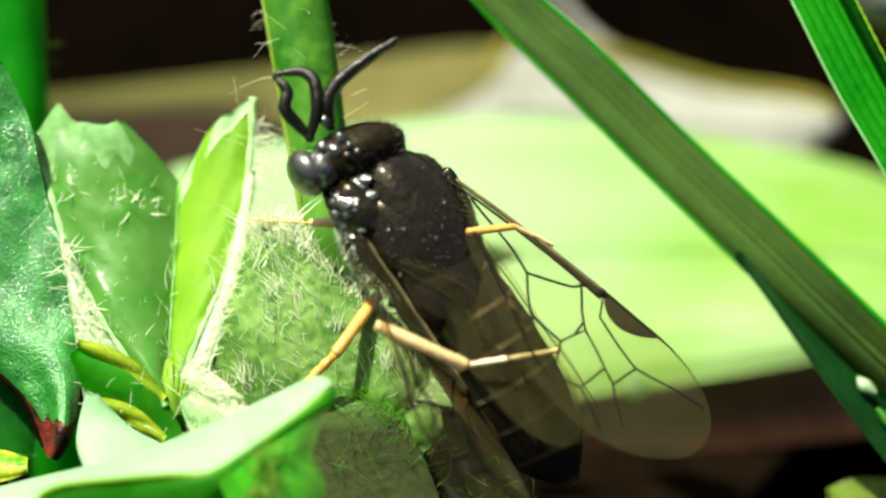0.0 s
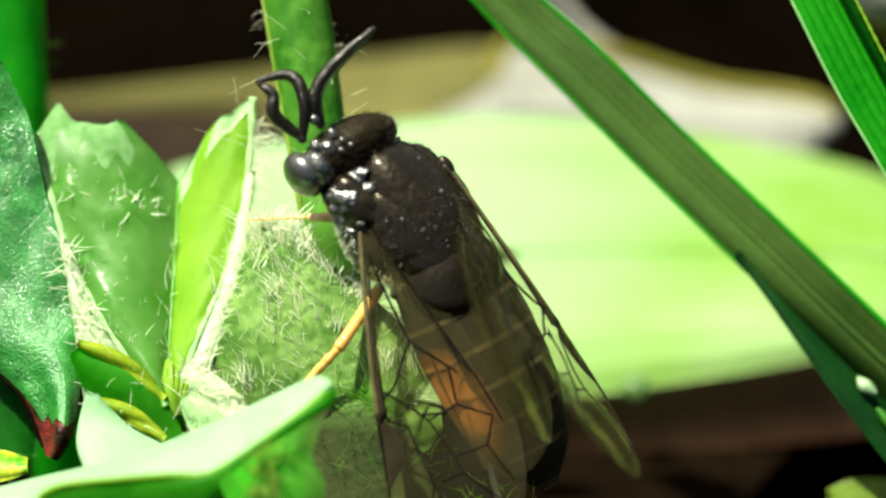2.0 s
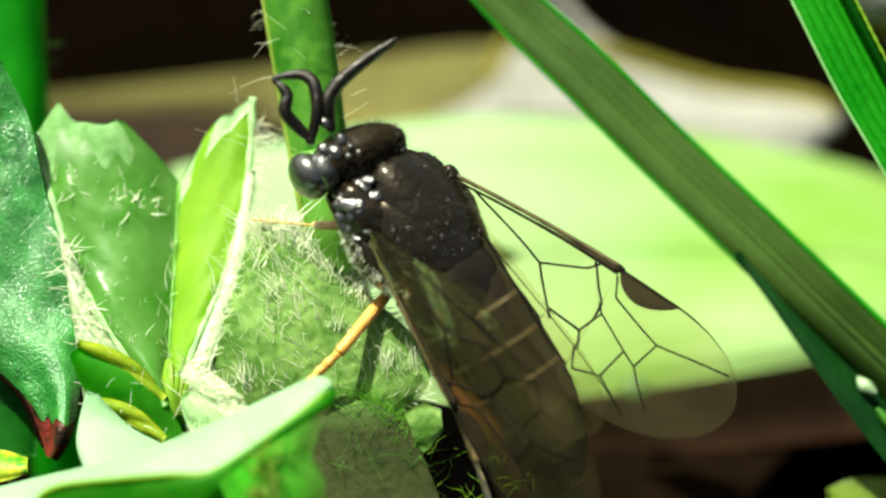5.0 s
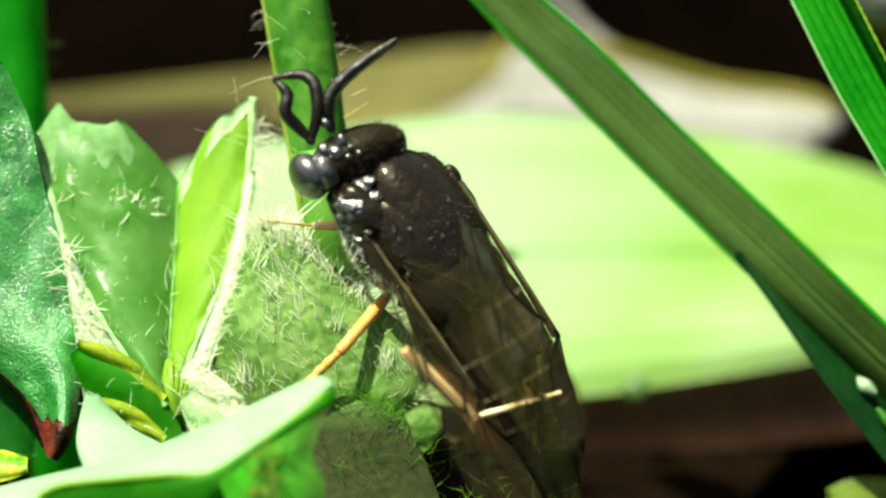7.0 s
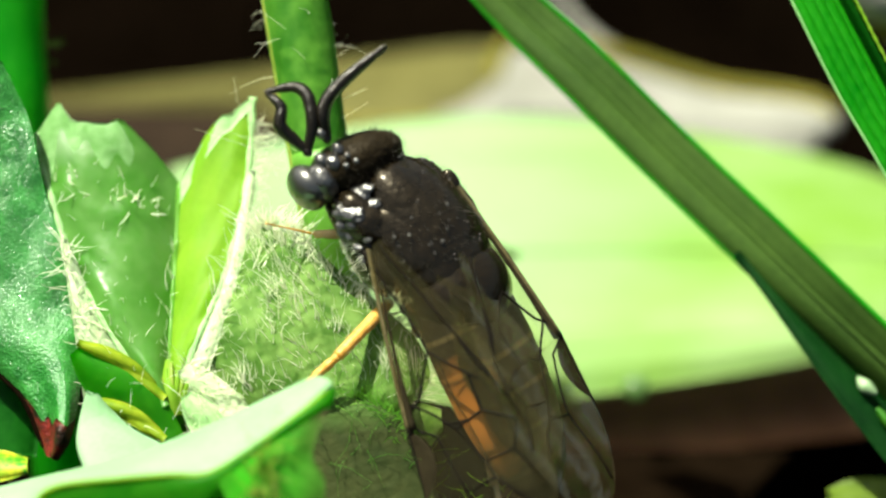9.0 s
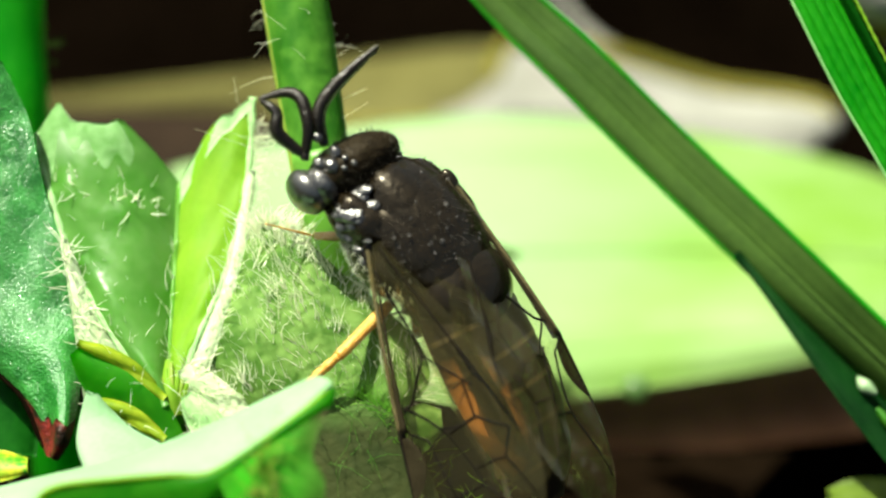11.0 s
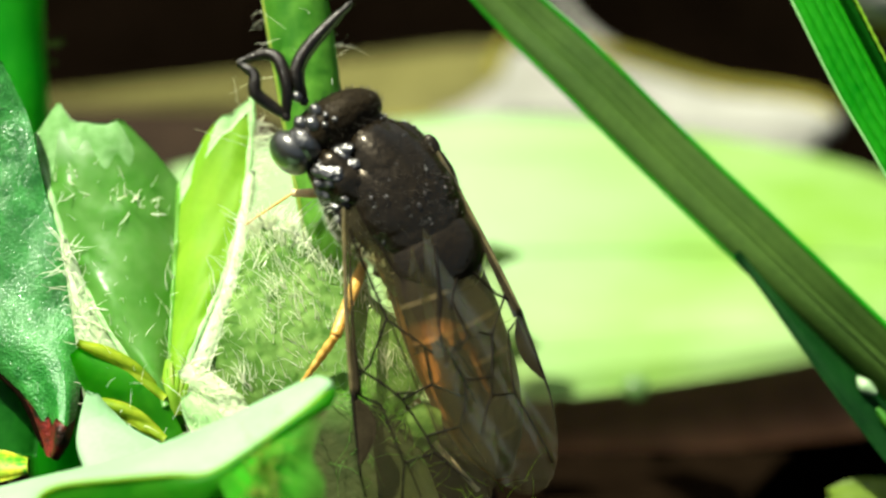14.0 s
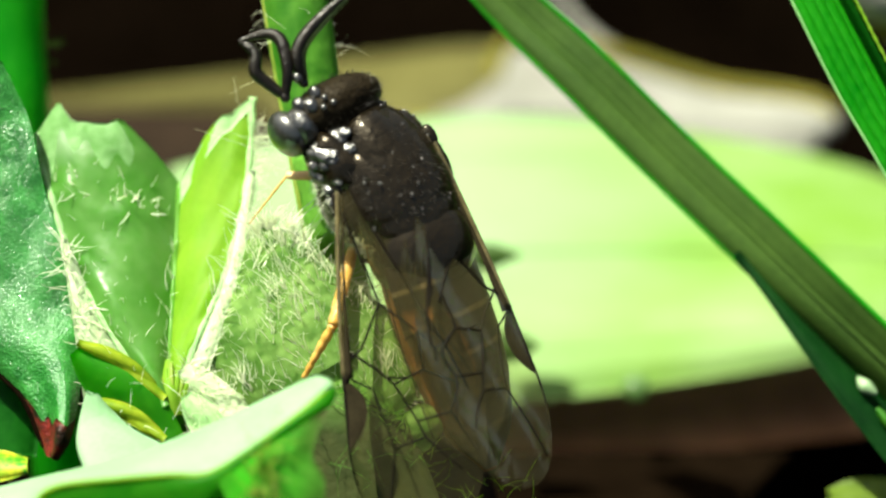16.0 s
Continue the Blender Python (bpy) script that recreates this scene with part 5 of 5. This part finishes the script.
# seconds, the direction of the tail, degrees below level, and its roll
TAIL_ROWS = [(0.0, 58, -46), (1.0, 60.5, -45), (1.5, 61.5, -38), (2.0, 63, -6), (2.5, 62, -37), (3.0, 61, -36), (3.5, 59, -44), (7.0, 60, -34), (7.5, 64.8, 20), (9.0, 64.8, 20), (13.0, 64.8, 26), (14.0, 70, 30), (16.0, 71, 30)]
# seconds; left hind leg: knee, ankle, toe (plan coordinates); nearness in mm
HIND_ROWS = [
    (0.0, 665, 575, 820, 645, 980, 625, 1.4), (0.4, 690, 630, 830, 740, 960, 722, 1.4), (0.5, 705, 650, 815, 775, 955, 785, 1.4), (0.7, 790, 660, 850, 810, 900, 940, -1.2),
    (1.0, 820, 680, 860, 830, 900, 980, -1.4), (3.0, 810, 660, 850, 810, 890, 950, -1.3), (3.5, 752, 590, 835, 785, 880, 920, 0.2), (3.7, 672, 570, 820, 600, 940, 585, 1.4),
    (4.0, 725, 610, 850, 690, 1025, 672, 1.4), (4.2, 790, 660, 840, 810, 890, 950, -1.0), (6.0, 790, 660, 840, 810, 890, 950, -1.0), (6.3, 705, 595, 840, 690, 992, 698, 1.4),
    (6.5, 725, 625, 845, 730, 1000, 752, 1.4), (7.0, 715, 618, 828, 732, 982, 705, 1.4), (7.2, 742, 650, 850, 790, 960, 815, 1.2), (7.5, 850, 690, 890, 850, 920, 1000, -1.4),
    (13.0, 840, 670, 875, 830, 910, 980, -1.4), (13.6, 740, 620, 780, 780, 820, 930, -1.2), (14.5, 688, 556, 702, 731, 850, 790, -0.8), (15.0, 678, 540, 696, 712, 845, 770, -0.8),
    (15.5, 668, 535, 694, 705, 840, 760, -0.8), (16.0, 672, 545, 698, 716, 845, 770, -0.8)]


def mid_of(rows, t, k):
    """The value of column k at t, between rows."""
    for a, b in zip(rows, rows[1:]):
        if t <= b[0]:
            u = (t - a[0]) / (b[0] - a[0])
            return a[k] + (b[k] - a[k]) * max(0, u)
    return rows[-1][k]


def body_pose(t):
    return body_at(*(mid_of(BODY_ROWS, t, k) for k in (1, 2, 3)))


def axis_turn(way, side):
    """A turn whose x lies along way and whose y lies near side."""
    x = Vector(way).normalized()
    y = (Vector(side) - x * x.dot(Vector(side))).normalized()
    return Matrix((x, y, x.cross(y))).transposed()


def to_pic(m, v):
    """A point of body space in millimetres right, up and towards the eye."""
    return (BASE.inverted() @ m @ Vector(v)) / MM


def reach_way(a, x, y, length, sign=1.0):
    """The way from a towards the plan place (x, y), at full length: what is short in the plane goes along the line of sight."""
    w = pic(x, y, 0)
    flat = Vector((w.x - a.x, w.y - a.y, 0))
    if flat.length >= length:
        return flat.normalized()
    return Vector((flat.x, flat.y, sign * math.sqrt(length ** 2 - flat.length ** 2))) / length


def wing_turn(way, hand, share):
    """hand +1: trailing side to the clockwise, -1: to the other."""
    flat = Vector((way.x, way.y, 0)).normalized()
    p = Vector((flat.y, -flat.x, 0)) * hand
    return axis_turn(way, p * share + Vector((0, 0, 1)) * math.sqrt(max(0, 1 - share ** 2)))


def motions():
    walk(FLY, [(r[0], body_at(*r[1:])) for r in BODY_ROWS])
    times = [r[0] for r in WING_ROWS]
    keys = {"left": ([], [], []), "right": ([], [], [])}
    for r in WING_ROWS:
        t, body = r[0], body_pose(r[0])
        inv = body.inverted()
        tail = radians(-mid_of(TAIL_ROWS, t, 1))
        for side, hand in (("right", 1), ("left", -1)):
            hinge = to_pic(body, m3(0.12, -0.98 * hand, 0.45))
            x, y, share, tx, ty, tip_share = r[1:7] if side == "right" else r[7:13]
            way = reach_way(hinge, x, y, WING_L, -0.4 if abs(share) < 0.7 else 0.15)
            turn = wing_turn(way, hand, share)
            fold = hinge + way.normalized() * WING_L
            tip_turn, tip_at = turn, fold
            if tx:
                tip_turn = wing_turn(reach_way(fold, tx, ty, TIP_L, -0.4), hand, tip_share)
            ang = math.atan2(way.y, way.x)
            opening = (ang - tail + math.pi) % (2 * math.pi) - math.pi
            flat = turn if share > 0 else wing_turn(way, hand, 0.75)
            hind_turn = Matrix.Rotation(-opening * 0.55 - hand * 0.12, 3, "Z") @ flat
            hind_at = to_pic(body, m3(-0.35, -0.9 * hand, 0.36))
            for rows, tn, at in zip(keys[side], (turn, tip_turn, hind_turn), (hinge, tip_at, hind_at)):
                rows.append((t, inv @ mm_pose(tn, at)))
    for side in keys:
        for ob, rows in zip(WINGS[side], keys[side]):
            walk(ob, rows)
    rows = []
    for t, deg, roll in TAIL_ROWS:
        body = body_pose(t)
        a = radians(-deg)
        way = -Vector((math.cos(a), math.sin(a), -0.10)).normalized()
        d = (BASE.inverted() @ body).to_3x3() @ Vector((0, 0, 1))
        left = d.cross(way)
        rows.append((t, body.inverted() @ mm_pose(axis_turn(way, left) @ Matrix.Rotation(radians(roll), 3, "X"), to_pic(body, m3(-0.75, 0, -0.05)))))
    walk(ABDOMEN, rows)
    sight = TO_BODY.to_3x3() @ TOEYE
    walk(HEAD, [(t, Matrix.Translation(NECK) @ Matrix.Rotation(radians(a), 4, sight) @ Matrix.Rotation(radians(nod), 4, "Y")) for t, a, nod in HEAD_ROWS])

    def piece(body, a, b, length):
        """A limb piece from a towards b, in body space."""
        w = b - a
        flat = Vector((w.x, w.y, 0))
        if flat.length < length:
            w = Vector((flat.x, flat.y, -math.sqrt(length ** 2 - flat.length ** 2) * 0.5))
        w.normalize()
        return body.inverted() @ mm_pose(axis_turn(w, Vector((-w.y, w.x, 0.01))), a), a + w * length

    def at(x, y, near):
        return pic(x, y, -near)
    tib, tar = [], []
    for t, kx, ky, ax, ay, tx, ty, near in HIND_ROWS:
        body = body_pose(t)
        m, end = piece(body, at(kx, ky, near), at(ax, ay, near), 1.75)
        tib.append((t, m))
        m, end = piece(body, end, at(tx, ty, near), 1.65)
        tar.append((t, m))
    walk(LEGS["hind_tibia"], tib)
    walk(LEGS["hind_tarsus"], tar)
    rows = []
    for t, ax, ay, bx, by, near in ((0.0, 720, 450, 740, 590, -1.0), (3.2, 715, 440, 735, 580, -1.0), (3.4, 604, 436, 672, 558, 0.5), (3.5, 602, 432, 674, 556, 0.5), (3.6, 610, 440, 676, 560, 0.2),
                                    (3.9, 715, 450, 740, 590, -1.0), (13.0, 720, 450, 735, 590, -1.0), (14.0, 680, 390, 695, 530, -1.0), (16.0, 670, 370, 685, 510, -1.0)):
        rows.append((t, piece(body_pose(t), at(ax, ay, near), at(bx, by, near), 1.45)[0]))
    walk(LEGS["mid_femur"], rows)
    tib, tar, ftib, ftar, rtib, rtar = [], [], [], [], [], []
    for r in BODY_ROWS:
        t, body = r[0], body_at(*r[1:])
        hip = to_pic(body, m3(-0.97, 0.98, -0.70))
        m, end = piece(body, hip, at(568, 662, 0.6), 1.55)
        tib.append((t, m))
        m, end = piece(body, end, at(520, 700, -0.5), 1.2)
        tar.append((t, m))
        knee = to_pic(body, m3(0.52, 0.92, -0.72))
        m, end = piece(body, knee, knee + Vector((-0.48, 0.0, 0.1)), 0.5)
        ftib.append((t, m))
        m, end = piece(body, end, at(435, 388, 0.4), 1.15)
        ftar.append((t, m))
    walk(LEGS["mid_tibia"], tib)
    walk(LEGS["mid_tarsus"], tar)
    walk(LEGS["fore_tibia"], ftib)
    walk(LEGS["fore_tarsus"], ftar)
    # the far hind leg reaches past the right wing now and then
    for t, kx, ky, ax, ay, tx, ty, near in (
            (0.0, 815, 412, 905, 402, 972, 430, 0.3), (0.2, 840, 420, 940, 470, 1020, 520, 0.3), (0.4, 850, 480, 950, 560, 1050, 600, 0.2), (0.7, 850, 560, 900, 680, 930, 800, -0.8),
            (3.5, 850, 440, 930, 520, 960, 620, -0.8), (6.3, 850, 460, 930, 540, 1000, 590, -0.8), (6.5, 832, 352, 905, 294, 934, 240, 0.2), (6.6, 822, 330, 850, 262, 862, 200, 0.2), (6.8, 850, 480, 900, 600, 930, 720, -0.8),
            (13.0, 850, 520, 890, 660, 910, 800, -1.0), (16.0, 800, 480, 840, 620, 860, 760, -1.0)):
        body = body_pose(t)
        m, end = piece(body, at(kx, ky, near), at(ax, ay, near), 1.0)
        rtib.append((t, m))
        m, end = piece(body, end, at(tx, ty, near), 0.8)
        rtar.append((t, m))
    walk(LEGS["far_tibia"], rtib)
    walk(LEGS["far_tarsus"], rtar)


motions()
